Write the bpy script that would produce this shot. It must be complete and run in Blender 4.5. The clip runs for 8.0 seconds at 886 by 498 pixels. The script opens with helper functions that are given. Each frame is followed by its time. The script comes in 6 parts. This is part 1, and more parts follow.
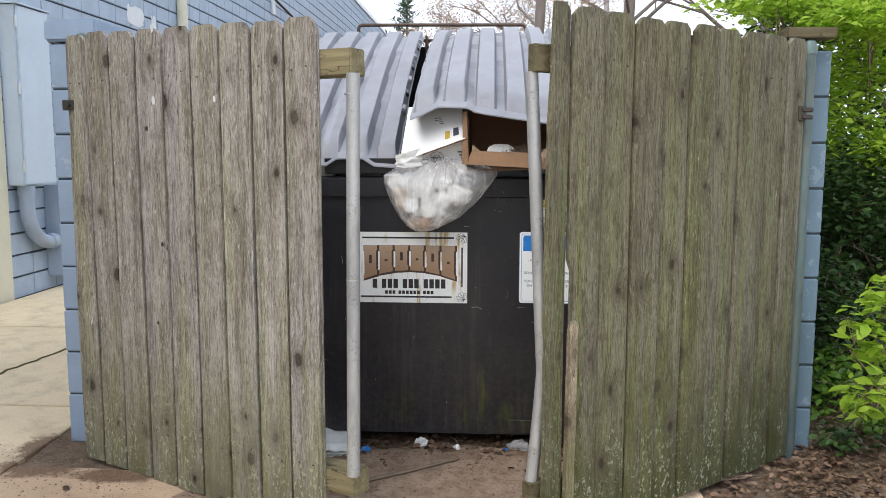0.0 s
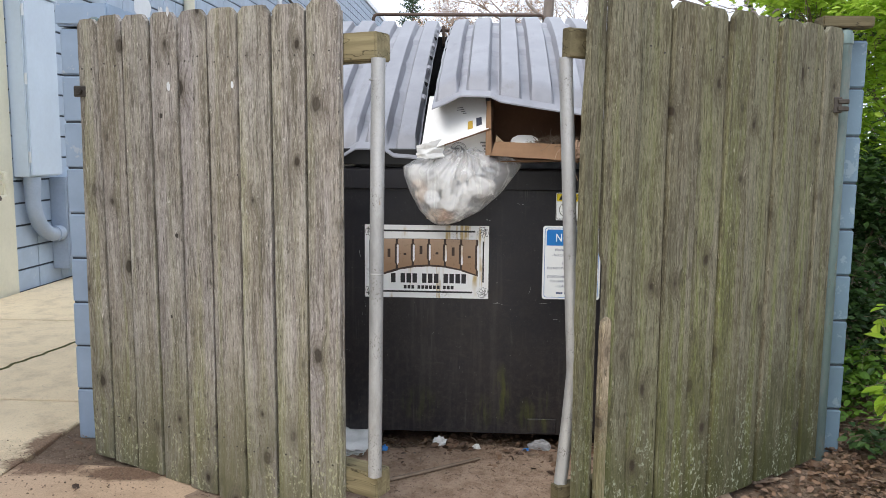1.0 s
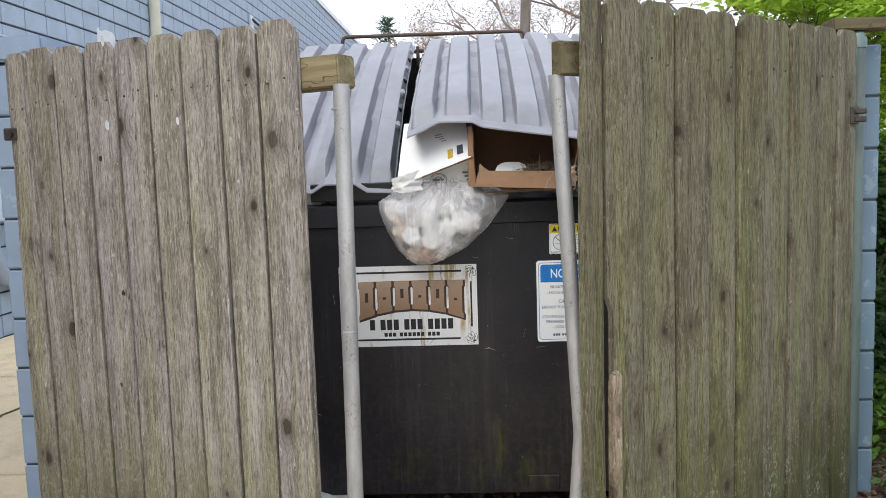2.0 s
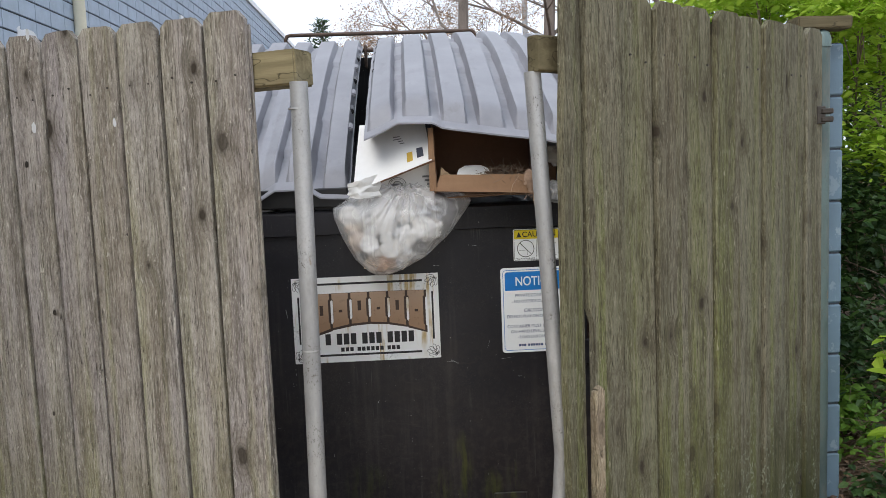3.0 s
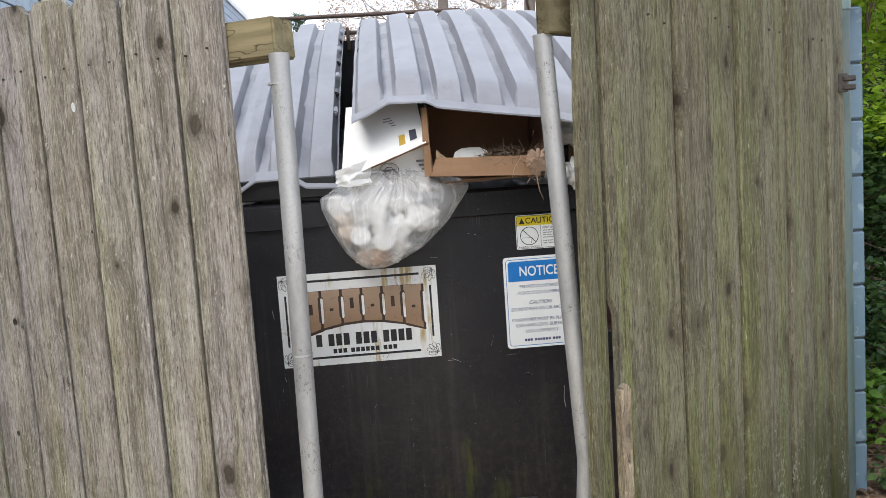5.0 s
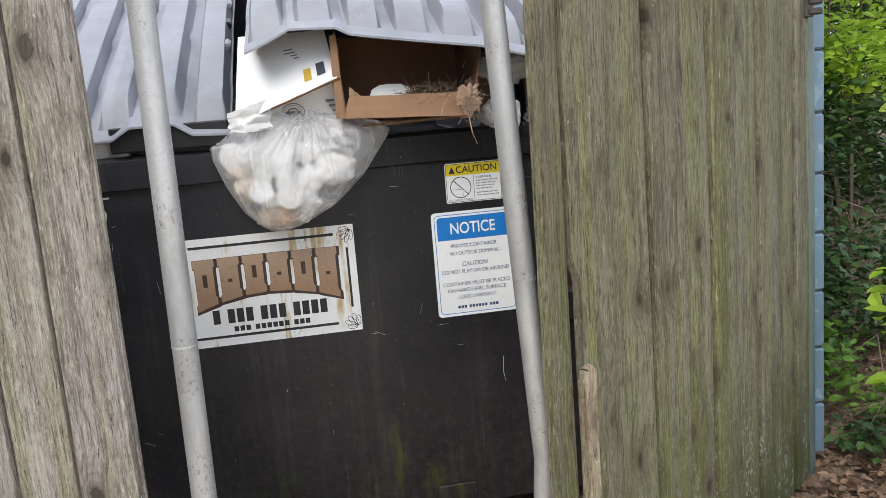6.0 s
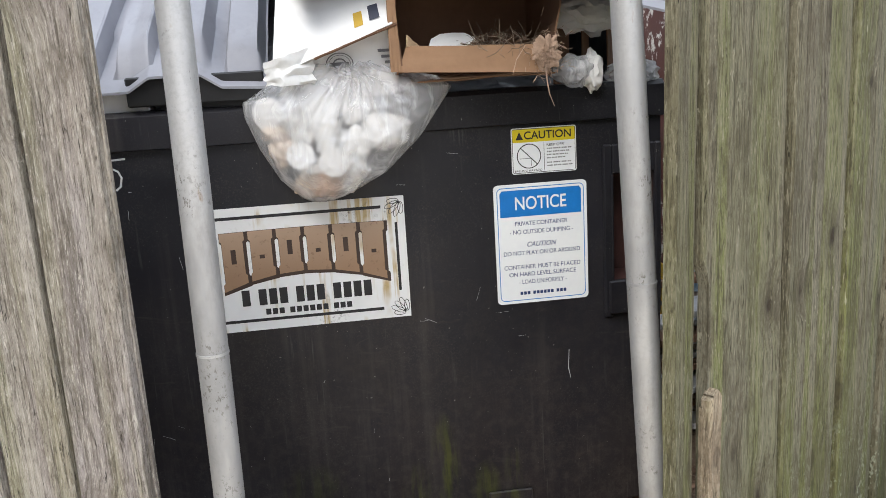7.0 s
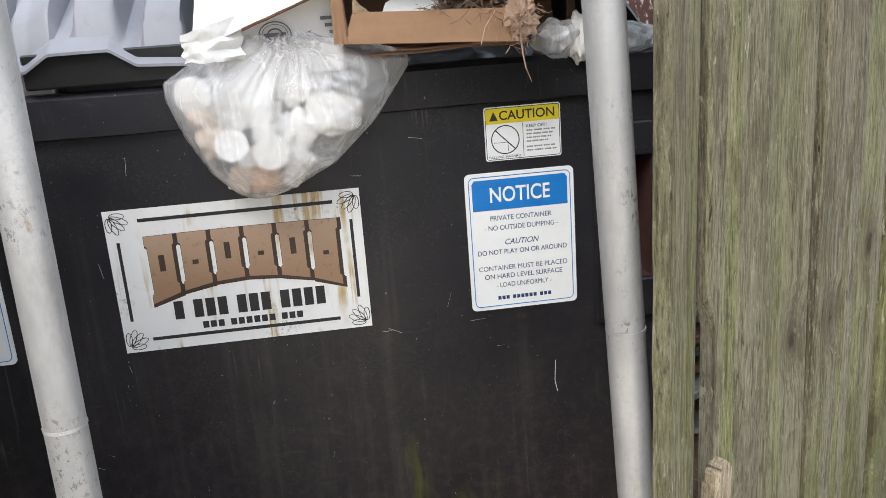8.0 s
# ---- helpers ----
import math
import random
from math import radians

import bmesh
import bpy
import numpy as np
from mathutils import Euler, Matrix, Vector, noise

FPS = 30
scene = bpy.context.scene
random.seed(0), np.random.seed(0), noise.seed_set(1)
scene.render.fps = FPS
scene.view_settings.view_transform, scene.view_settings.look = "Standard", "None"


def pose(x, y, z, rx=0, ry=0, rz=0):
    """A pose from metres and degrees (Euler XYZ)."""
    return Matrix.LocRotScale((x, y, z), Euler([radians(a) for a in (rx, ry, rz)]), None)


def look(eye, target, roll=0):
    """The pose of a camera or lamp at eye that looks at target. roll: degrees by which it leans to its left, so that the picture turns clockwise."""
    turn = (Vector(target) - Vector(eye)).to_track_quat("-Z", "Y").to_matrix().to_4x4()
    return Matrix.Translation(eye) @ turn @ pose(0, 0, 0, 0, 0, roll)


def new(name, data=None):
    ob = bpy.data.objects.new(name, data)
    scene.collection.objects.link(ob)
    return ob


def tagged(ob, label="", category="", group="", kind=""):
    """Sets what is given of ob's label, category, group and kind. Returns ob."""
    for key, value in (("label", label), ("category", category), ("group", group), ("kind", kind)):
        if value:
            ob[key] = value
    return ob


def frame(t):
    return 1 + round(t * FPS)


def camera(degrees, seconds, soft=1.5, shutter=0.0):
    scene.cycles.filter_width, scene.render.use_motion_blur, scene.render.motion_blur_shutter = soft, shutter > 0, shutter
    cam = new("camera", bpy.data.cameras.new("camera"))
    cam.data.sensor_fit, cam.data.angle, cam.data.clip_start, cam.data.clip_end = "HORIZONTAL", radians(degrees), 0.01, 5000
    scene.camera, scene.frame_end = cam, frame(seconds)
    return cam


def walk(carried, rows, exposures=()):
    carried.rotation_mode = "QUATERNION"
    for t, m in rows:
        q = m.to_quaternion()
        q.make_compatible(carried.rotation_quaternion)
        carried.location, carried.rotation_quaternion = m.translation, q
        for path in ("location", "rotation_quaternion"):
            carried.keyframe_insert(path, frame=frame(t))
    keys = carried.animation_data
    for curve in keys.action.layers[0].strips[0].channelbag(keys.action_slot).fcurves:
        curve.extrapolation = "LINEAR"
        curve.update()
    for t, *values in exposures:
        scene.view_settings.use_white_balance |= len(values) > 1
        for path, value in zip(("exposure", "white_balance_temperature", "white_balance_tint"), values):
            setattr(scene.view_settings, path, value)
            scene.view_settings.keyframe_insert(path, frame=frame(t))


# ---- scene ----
cam = camera(57.1, 8.0, soft=0.6)
PATH = [
    (0, (-0.01, 0.006, 1.414), (-0.125, 1.987, 1.17), 0.1),
    (0.5, (-0.063, 0.018, 1.4), (-0.182, 1.999, 1.15), 0.1),
    (1, (-0.102, 0.107, 1.387), (-0.221, 2.087, 1.135), 0.5),
    (1.5, (-0.093, 0.306, 1.413), (-0.211, 2.29, 1.185), -0.4),
    (1.7, (-0.097, 0.376, 1.421), (-0.217, 2.362, 1.22), -1.2),
    (2.8, (-0.179, 0.633, 1.436), (-0.127, 2.621, 1.223), -2.5),
    (3, (-0.202, 0.642, 1.433), (-0.13, 2.631, 1.233), -2.3),
    (3.5, (-0.185, 0.671, 1.426), (-0.109, 2.66, 1.227), -2.7),
    (4, (-0.154, 0.71, 1.423), (-0.069, 2.699, 1.228), -3.1),
    (4.2, (-0.156, 0.726, 1.416), (-0.06, 2.716, 1.239), -3.1),
    (5.3, (-0.267, 0.961, 1.387), (-0.128, 2.942, 1.148), -4.9),
    (5.5, (-0.271, 1.027, 1.371), (-0.058, 2.999, 1.112), -4.8),
    (5.7, (-0.258, 1.105, 1.35), (0.029, 3.062, 1.051), -4.5),
    (6, (-0.225, 1.279, 1.356), (0.077, 3.226, 1.014), -4.7),
    (6.2, (-0.21, 1.355, 1.341), (0.089, 3.3, 0.986), -4.5),
    (6.5, (-0.237, 1.432, 1.337), (0.035, 3.371, 0.93), -4.4),
    (6.8, (-0.258, 1.54, 1.332), (-0.035, 3.481, 0.908), -3.6),
    (7, (-0.285, 1.624, 1.355), (-0.04, 3.56, 0.918), -3.4),
    (7.2, (-0.276, 1.676, 1.343), (-0.02, 3.608, 0.894), -3.1),
    (7.5, (-0.249, 1.786, 1.32), (0.007, 3.701, 0.802), -3.3),
    (7.7, (-0.216, 1.848, 1.341), (0.037, 3.758, 0.807), -2.6),
    (8, (-0.14, 1.922, 1.366), (0.078, 3.84, 0.841), -4.3),
]
walk(cam, [(t, look(eye, target, roll)) for t, eye, target, roll in PATH],
     exposures=[(0.0, 0.62), (1.0, 0.66), (1.5, 0.68), (3.0, 0.30), (3.5, 0.36), (4.0, 0.42), (5.5, 0.76), (6.0, 0.78), (7.0, 0.86), (7.5, 0.86), (8.0, 1.0)])

# ---- world and light ----
world = bpy.data.worlds.new("overcast_sky")
scene.world = world
world.use_nodes = True
wn, wl = world.node_tree.nodes, world.node_tree.links
bg = wn["Background"]
sky = wn.new("ShaderNodeTexSky")
sky.sky_type, sky.sun_disc = "NISHITA", False
sky.sun_elevation, sky.sun_rotation = radians(52), radians(215)
sky.dust_density, sky.air_density = 6.0, 1.0
haze = wn.new("ShaderNodeMix")
haze.data_type = "RGBA"
haze.inputs[0].default_value = 0.86
haze.inputs[7].default_value = (8.4, 9.2, 10.5, 1)
wl.new(sky.outputs[0], haze.inputs[6])
wl.new(haze.outputs[2], bg.inputs[0])
bg.inputs[1].default_value = 0.12
sun = new("sun", bpy.data.lights.new("sun", "SUN"))
sun.data.energy, sun.data.angle, sun.data.color = 1.5, radians(30), (1, 0.97, 0.92)
sun.matrix_world = look((-6, -6, 10), (0, 3, 0))


# ---- materials ----
class Nodes:
    """A small builder of node materials on object coordinates."""

    def __init__(self, name, rough=0.6, metal=0.0, spec=0.5):
        self.m = bpy.data.materials.new(name)
        self.m.use_nodes = True
        self.t = self.m.node_tree
        self.b = self.t.nodes["Principled BSDF"]
        self.b.inputs["Roughness"].default_value = rough
        self.b.inputs["Metallic"].default_value = metal
        self.b.inputs["Specular IOR Level"].default_value = spec
        self.co = self.t.nodes.new("ShaderNodeTexCoord").outputs["Object"]

    def link(self, a, b):
        self.t.links.new(a, b)

    def put(self, socket, v):
        if isinstance(v, (int, float)):
            socket.default_value = v
        elif isinstance(v, tuple):
            socket.default_value = v if len(v) != 3 or socket.type == "VECTOR" else (*v, 1)
        else:
            self.link(v, socket)

    def math(self, op, a, b=0.0, clamp=False):
        n = self.t.nodes.new("ShaderNodeMath")
        n.operation, n.use_clamp = op, clamp
        self.put(n.inputs[0], a), self.put(n.inputs[1], b)
        return n.outputs[0]

    def coords(self, scale, shift=True):
        n = self.t.nodes.new("ShaderNodeVectorMath")
        n.operation = "MULTIPLY_ADD"
        self.link(self.co, n.inputs[0])
        n.inputs[1].default_value = scale
        if shift:
            info = self.t.nodes.new("ShaderNodeObjectInfo")
            k = self.t.nodes.new("ShaderNodeVectorMath")
            k.operation = "SCALE"
            k.inputs[0].default_value = (37.0, 19.0, 53.0)
            self.link(info.outputs["Random"], k.inputs["Scale"])
            self.link(k.outputs[0], n.inputs[2])
        return n.outputs[0]

    def noise(self, scale, detail=5, rough=0.6, stretch=(1, 1, 1), shift=True, distort=0.0):
        n = self.t.nodes.new("ShaderNodeTexNoise")
        n.inputs["Scale"].default_value = scale
        n.inputs["Detail"].default_value = detail
        n.inputs["Roughness"].default_value = rough
        n.inputs["Distortion"].default_value = distort
        self.link(self.coords(stretch, shift), n.inputs["Vector"])
        return n.outputs[0]

    def cells(self, scale, stretch=(1, 1, 1), shift=True, feature="F1"):
        n = self.t.nodes.new("ShaderNodeTexVoronoi")
        n.feature = feature
        n.inputs["Scale"].default_value = scale
        self.link(self.coords(stretch, shift), n.inputs["Vector"])
        return n.outputs["Distance"]

    def ramp(self, v, a, b, lo=0.0, hi=1.0):
        n = self.t.nodes.new("ShaderNodeMapRange")
        n.clamp = True
        self.put(n.inputs[0], v)
        for i, x in zip((1, 2, 3, 4), (a, b, lo, hi)):
            n.inputs[i].default_value = x
        return n.outputs[0]

    def mix(self, f, a, b):
        n = self.t.nodes.new("ShaderNodeMix")
        n.data_type = "RGBA"
        self.put(n.inputs[0], f), self.put(n.inputs[6], a), self.put(n.inputs[7], b)
        return n.outputs[2]

    def height(self, axis=2):
        n = self.t.nodes.new("ShaderNodeSeparateXYZ")
        self.link(self.co, n.inputs[0])
        return n.outputs[axis]

    def random(self):
        return self.t.nodes.new("ShaderNodeObjectInfo").outputs["Random"]

    def island(self):
        return self.t.nodes.new("ShaderNodeNewGeometry").outputs["Random Per Island"]

    def done(self, colour, bump=None, strength=0.3, dist=0.002, rough=None):
        self.put(self.b.inputs["Base Color"], colour)
        if rough is not None:
            self.put(self.b.inputs["Roughness"], rough)
        if bump is not None:
            n = self.t.nodes.new("ShaderNodeBump")
            n.inputs["Strength"].default_value, n.inputs["Distance"].default_value = strength, dist
            self.link(bump, n.inputs["Height"])
            self.link(n.outputs[0], self.b.inputs["Normal"])
        return self.m


def plain(name, colour, rough=0.6, vary=0.18, scale=14.0, metal=0.0, bump=0.15, stretch=(1, 1, 1)):
    n = Nodes(name, rough, metal)
    big, fine = n.noise(scale, 4, 0.55, stretch), n.noise(scale * 9, 3, 0.6, stretch)
    f = n.math("ADD", n.math("MULTIPLY", big, 0.65), n.math("MULTIPLY", fine, 0.35))
    f = n.ramp(f, 0.3, 0.7)
    dark = tuple(c * (1 - vary) for c in colour)
    light = tuple(min(0.9, c * (1 + vary)) for c in colour)
    return n.done(n.mix(f, dark, light), fine, bump)


def weathered_wood(name, grey, cool, tan, green, moss, knot, lichen):
    """Old fence board. moss: how green it is all over; knot: how dark the knots are; lichen: the colour of the specks at its foot."""
    n = Nodes(name, 0.88, 0, 0.18)
    dim = lambda c, k: tuple(v * k for v in c)
    pale = lambda c, k: tuple(min(0.8, v * k) for v in c)
    # knots of uneven size and strength on the face of each board
    sep = n.t.nodes.new("ShaderNodeSeparateXYZ")
    n.link(n.coords((5.2, 0.0, 3.3)), sep.inputs[0])
    flat2 = n.t.nodes.new("ShaderNodeCombineXYZ")
    n.link(sep.outputs[0], flat2.inputs[0]), n.link(sep.outputs[2], flat2.inputs[1])
    vor = n.t.nodes.new("ShaderNodeTexVoronoi")
    vor.voronoi_dimensions = "2D"
    vor.inputs["Scale"].default_value = 1.0
    n.link(flat2.outputs[0], vor.inputs["Vector"])
    pick = n.t.nodes.new("ShaderNodeSeparateColor")
    n.link(vor.outputs["Color"], pick.inputs[0])
    d = n.math("ADD", vor.outputs["Distance"], n.math("MULTIPLY", n.math("SUBTRACT", n.noise(30, 4, 0.7), 0.5), 0.10))
    d = n.math("ADD", d, n.math("MULTIPLY", pick.outputs[0], 0.075))
    power = n.ramp(pick.outputs[1], 0.1, 0.7, 0.2, 1.0)
    core = n.math("MULTIPLY", n.ramp(d, 0.065, 0.125, 1.0, 0.0), power)
    halo = n.math("MULTIPLY", n.ramp(d, 0.07, 0.34, 1.0, 0.0), power)
    rings = n.math("MULTIPLY", n.ramp(n.math("SINE", n.math("MULTIPLY", d, 110.0)), 0.0, 0.9), halo)
    # the grain wanders and bends round the knots
    xyz = n.t.nodes.new("ShaderNodeSeparateXYZ")
    n.link(n.co, xyz.inputs[0])
    drift = n.math("MULTIPLY", n.math("SUBTRACT", n.noise(2.6, 3, 0.5, (1, 1, 0.6)), 0.5), 0.028)
    bent = n.math("ADD", n.math("ADD", xyz.outputs[0], drift), n.math("MULTIPLY", halo, 0.022))
    back = n.t.nodes.new("ShaderNodeCombineXYZ")
    n.link(bent, back.inputs[0]), n.link(xyz.outputs[1], back.inputs[1]), n.link(xyz.outputs[2], back.inputs[2])
    n.co = back.outputs[0]
    # tone of the board and soft clouds of tone along it
    hue = n.math("FRACT", n.math("MULTIPLY", n.random(), 7.3))
    c = n.mix(n.ramp(hue, 0.15, 0.85, 0.0, 0.85), grey, cool)
    c = n.mix(n.ramp(n.math("FRACT", n.math("MULTIPLY", n.random(), 23.7)), 0.35, 1.0, 0.0, 0.6), c, tan)
    c = n.mix(n.ramp(n.noise(3.2, 4, 0.6, (1, 1, 0.4)), 0.42, 0.62, 0.0, 0.7), c, cool)
    c = n.mix(n.ramp(n.noise(4.1, 4, 0.6, (1.6, 1, 0.22)), 0.46, 0.66, 0.0, 0.7), c, tan)
    rise = n.ramp(n.math("ADD", n.height(), n.math("MULTIPLY", n.noise(4, 4), 0.9)), 0.4, 2.0, 1.0, 0.45)
    g = n.math("MULTIPLY", n.ramp(n.noise(5.5, 5, 0.65, (1.8, 1, 0.16)), 0.42, 0.64), moss)
    c = n.mix(n.math("MULTIPLY", g, rise), c, green)
    band = n.ramp(n.noise(20, 3, 0.5, (1, 1, 0.02)), 0.49, 0.64)
    c = n.mix(n.math("MULTIPLY", n.math("MULTIPLY", band, rise), moss * 0.9), c, (green[0] * 1.35, green[1] * 1.5, green[2] * 0.85))
    # streaks, grain lines and fibres
    streak = n.noise(26, 6, 0.7, (1, 1, 0.05))
    c = n.mix(n.ramp(streak, 0.32, 0.49, 0.75, 0.0), c, dim(tan, 0.36))
    c = n.mix(n.ramp(streak, 0.54, 0.68, 0.0, 0.45), c, pale(grey, 1.25))
    grain = n.noise(120, 5, 0.75, (1, 1, 0.045))
    c = n.mix(n.ramp(grain, 0.36, 0.47, 0.72, 0.0), c, dim(tan, 0.28))
    c = n.mix(n.ramp(grain, 0.54, 0.64, 0.0, 0.35), c, pale(grey, 1.35))
    fibre = n.noise(290, 4, 0.8, (1, 1, 0.11))
    c = n.mix(n.ramp(fibre, 0.38, 0.47, 0.68, 0.0), c, dim(tan, 0.3))
    c = n.mix(n.ramp(fibre, 0.55, 0.63, 0.0, 0.6), c, pale(grey, 1.5))
    mottle = n.noise(17, 7, 0.8, (1, 1, 0.42))
    c = n.mix(n.ramp(mottle, 0.52, 0.66, 0.0, 0.65), c, dim(tan, 0.46))
    c = n.mix(n.ramp(mottle, 0.32, 0.44, 0.35, 0.0), c, pale(grey, 1.2))
    # short dark checks and pale torn fibres in patches
    check = n.math("MULTIPLY", n.ramp(n.noise(120, 3, 0.75, (1, 1, 0.13)), 0.635, 0.675), n.ramp(n.noise(7, 3), 0.42, 0.56))
    c = n.mix(n.math("MULTIPLY", check, 0.85), c, dim(tan, 0.14))
    torn = n.math("MULTIPLY", n.ramp(n.noise(95, 3, 0.7, (1, 1, 0.22), distort=0.7), 0.635, 0.665), n.ramp(n.noise(5, 4), 0.46, 0.60))
    c = n.mix(n.math("MULTIPLY", torn, 0.8), c, pale(grey, 1.7))
    # damp green foot with crusty specks
    low = n.ramp(n.math("ADD", n.height(), n.math("MULTIPLY", n.noise(6, 4, 0.6, (1, 1, 0.35)), 0.55)), 0.30, 0.95, 1.0, 0.0)
    c = n.mix(n.math("MULTIPLY", low, n.ramp(n.noise(9, 4, 0.6, (1, 1, 0.3)), 0.3, 0.6, 0.4, 0.95)), c, dim(green, 0.62 if moss < 0.6 else 0.42))
    specks = n.ramp(n.noise(64, 4, 0.75, (1, 1, 0.75)), 0.555, 0.60)
    patch = n.ramp(n.noise(6, 4, 0.65, (1.4, 1, 0.4)), 0.42, 0.56)
    c = n.mix(n.math("MULTIPLY", n.math("MULTIPLY", low, specks), patch), c, lichen)
    c = n.mix(n.math("MULTIPLY", halo, 0.60), c, dim(tan, 0.48))
    c = n.mix(n.math("MULTIPLY", rings, 0.40), c, dim(tan, 0.34))
    c = n.mix(n.math("MULTIPLY", core, knot), c, (0.036, 0.028, 0.02))
    relief = n.math("ADD", n.math("ADD", n.math("MULTIPLY", streak, 1.2), grain), n.math("MULTIPLY", fibre, 0.5))
    dents = n.math("ADD", n.math("MULTIPLY", core, 0.5), n.math("ADD", n.math("MULTIPLY", check, 0.8), n.math("MULTIPLY", rings, 0.25)))
    return n.done(c, n.math("SUBTRACT", relief, dents), 0.9, 0.004)


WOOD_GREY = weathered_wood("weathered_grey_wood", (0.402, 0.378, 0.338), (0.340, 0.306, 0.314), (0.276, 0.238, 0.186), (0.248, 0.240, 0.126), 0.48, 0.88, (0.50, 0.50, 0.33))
# greener boards, and darker: tree shade on the east gate put into the colours
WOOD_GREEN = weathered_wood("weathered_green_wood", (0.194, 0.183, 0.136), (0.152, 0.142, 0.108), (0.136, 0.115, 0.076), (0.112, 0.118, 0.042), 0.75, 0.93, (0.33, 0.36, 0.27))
WOOD_STUB = weathered_wood("fresh_split_wood", (0.38, 0.33, 0.25), (0.30, 0.25, 0.19), (0.26, 0.20, 0.14), (0.17, 0.17, 0.07), 0.3, 0.6, (0.33, 0.36, 0.27))


def treated_timber(name, k=1.0):
    n = Nodes(name, 0.8, 0, 0.25)
    grain = n.noise(30, 5, 0.65, (0.05, 1, 1), distort=0.6)
    blot = n.noise(9, 4)
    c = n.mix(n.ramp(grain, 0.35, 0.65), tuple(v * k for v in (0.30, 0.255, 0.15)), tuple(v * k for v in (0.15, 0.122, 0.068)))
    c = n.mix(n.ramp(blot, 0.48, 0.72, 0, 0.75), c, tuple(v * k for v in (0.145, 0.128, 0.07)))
    split = n.ramp(n.math("ABSOLUTE", n.math("SUBTRACT", n.noise(9, 3, 0.6, (0.35, 1, 1.6)), 0.5)), 0.0, 0.012, 0.85, 0.0)
    c = n.mix(split, c, (0.035, 0.028, 0.016))
    return n.done(c, grain, 0.5, 0.003)


# second copy is darkened: the east beams' shade put into the colour
TIMBER, TIMBER_DULL_SHADED = treated_timber("treated_timber"), treated_timber("dull_shaded_timber", 0.55)


def galvanised(name, base, tint=(0.25, 0.17, 0.1)):
    n = Nodes(name, 0.4, 0.35)
    big, fine = n.noise(7, 5, 0.65, (1, 1, 0.35)), n.noise(85, 4, 0.7, (1, 1, 0.5))
    c = n.mix(n.ramp(big, 0.38, 0.64), base, tuple(v * 0.60 for v in base))
    c = n.mix(n.ramp(n.noise(150, 3, 0.7), 0.45, 0.65, 0, 0.4), c, tuple(v * 0.72 for v in base))
    spots = n.math("MULTIPLY", n.ramp(n.noise(170, 4, 0.75, (1, 1, 0.6)), 0.55, 0.60), n.ramp(n.noise(7, 5, 0.7), 0.50, 0.60))
    c = n.mix(n.math("MULTIPLY", spots, 0.85), c, (0.11, 0.105, 0.085))
    wipe = n.math("MULTIPLY", n.ramp(n.noise(12, 6, 0.75, (1, 1, 0.3)), 0.52, 0.70), 0.5)
    c = n.mix(wipe, c, (0.2, 0.19, 0.165))
    rust = n.math("MULTIPLY", n.ramp(n.noise(26, 4, 0.65, (1, 1, 0.3)), 0.655, 0.72), 0.85)
    c = n.mix(rust, c, tint)
    return n.done(c, fine, 0.2, 0.001, n.ramp(big, 0.3, 0.7, 0.36, 0.65))


GALV = galvanised("galvanised_pipe", (0.475, 0.48, 0.49))
POST_GREEN = galvanised("painted_post", (0.13, 0.185, 0.18))
DARK_STEEL = plain("dark_steel", (0.06, 0.052, 0.045), 0.55, 0.4, 30, 0.5)


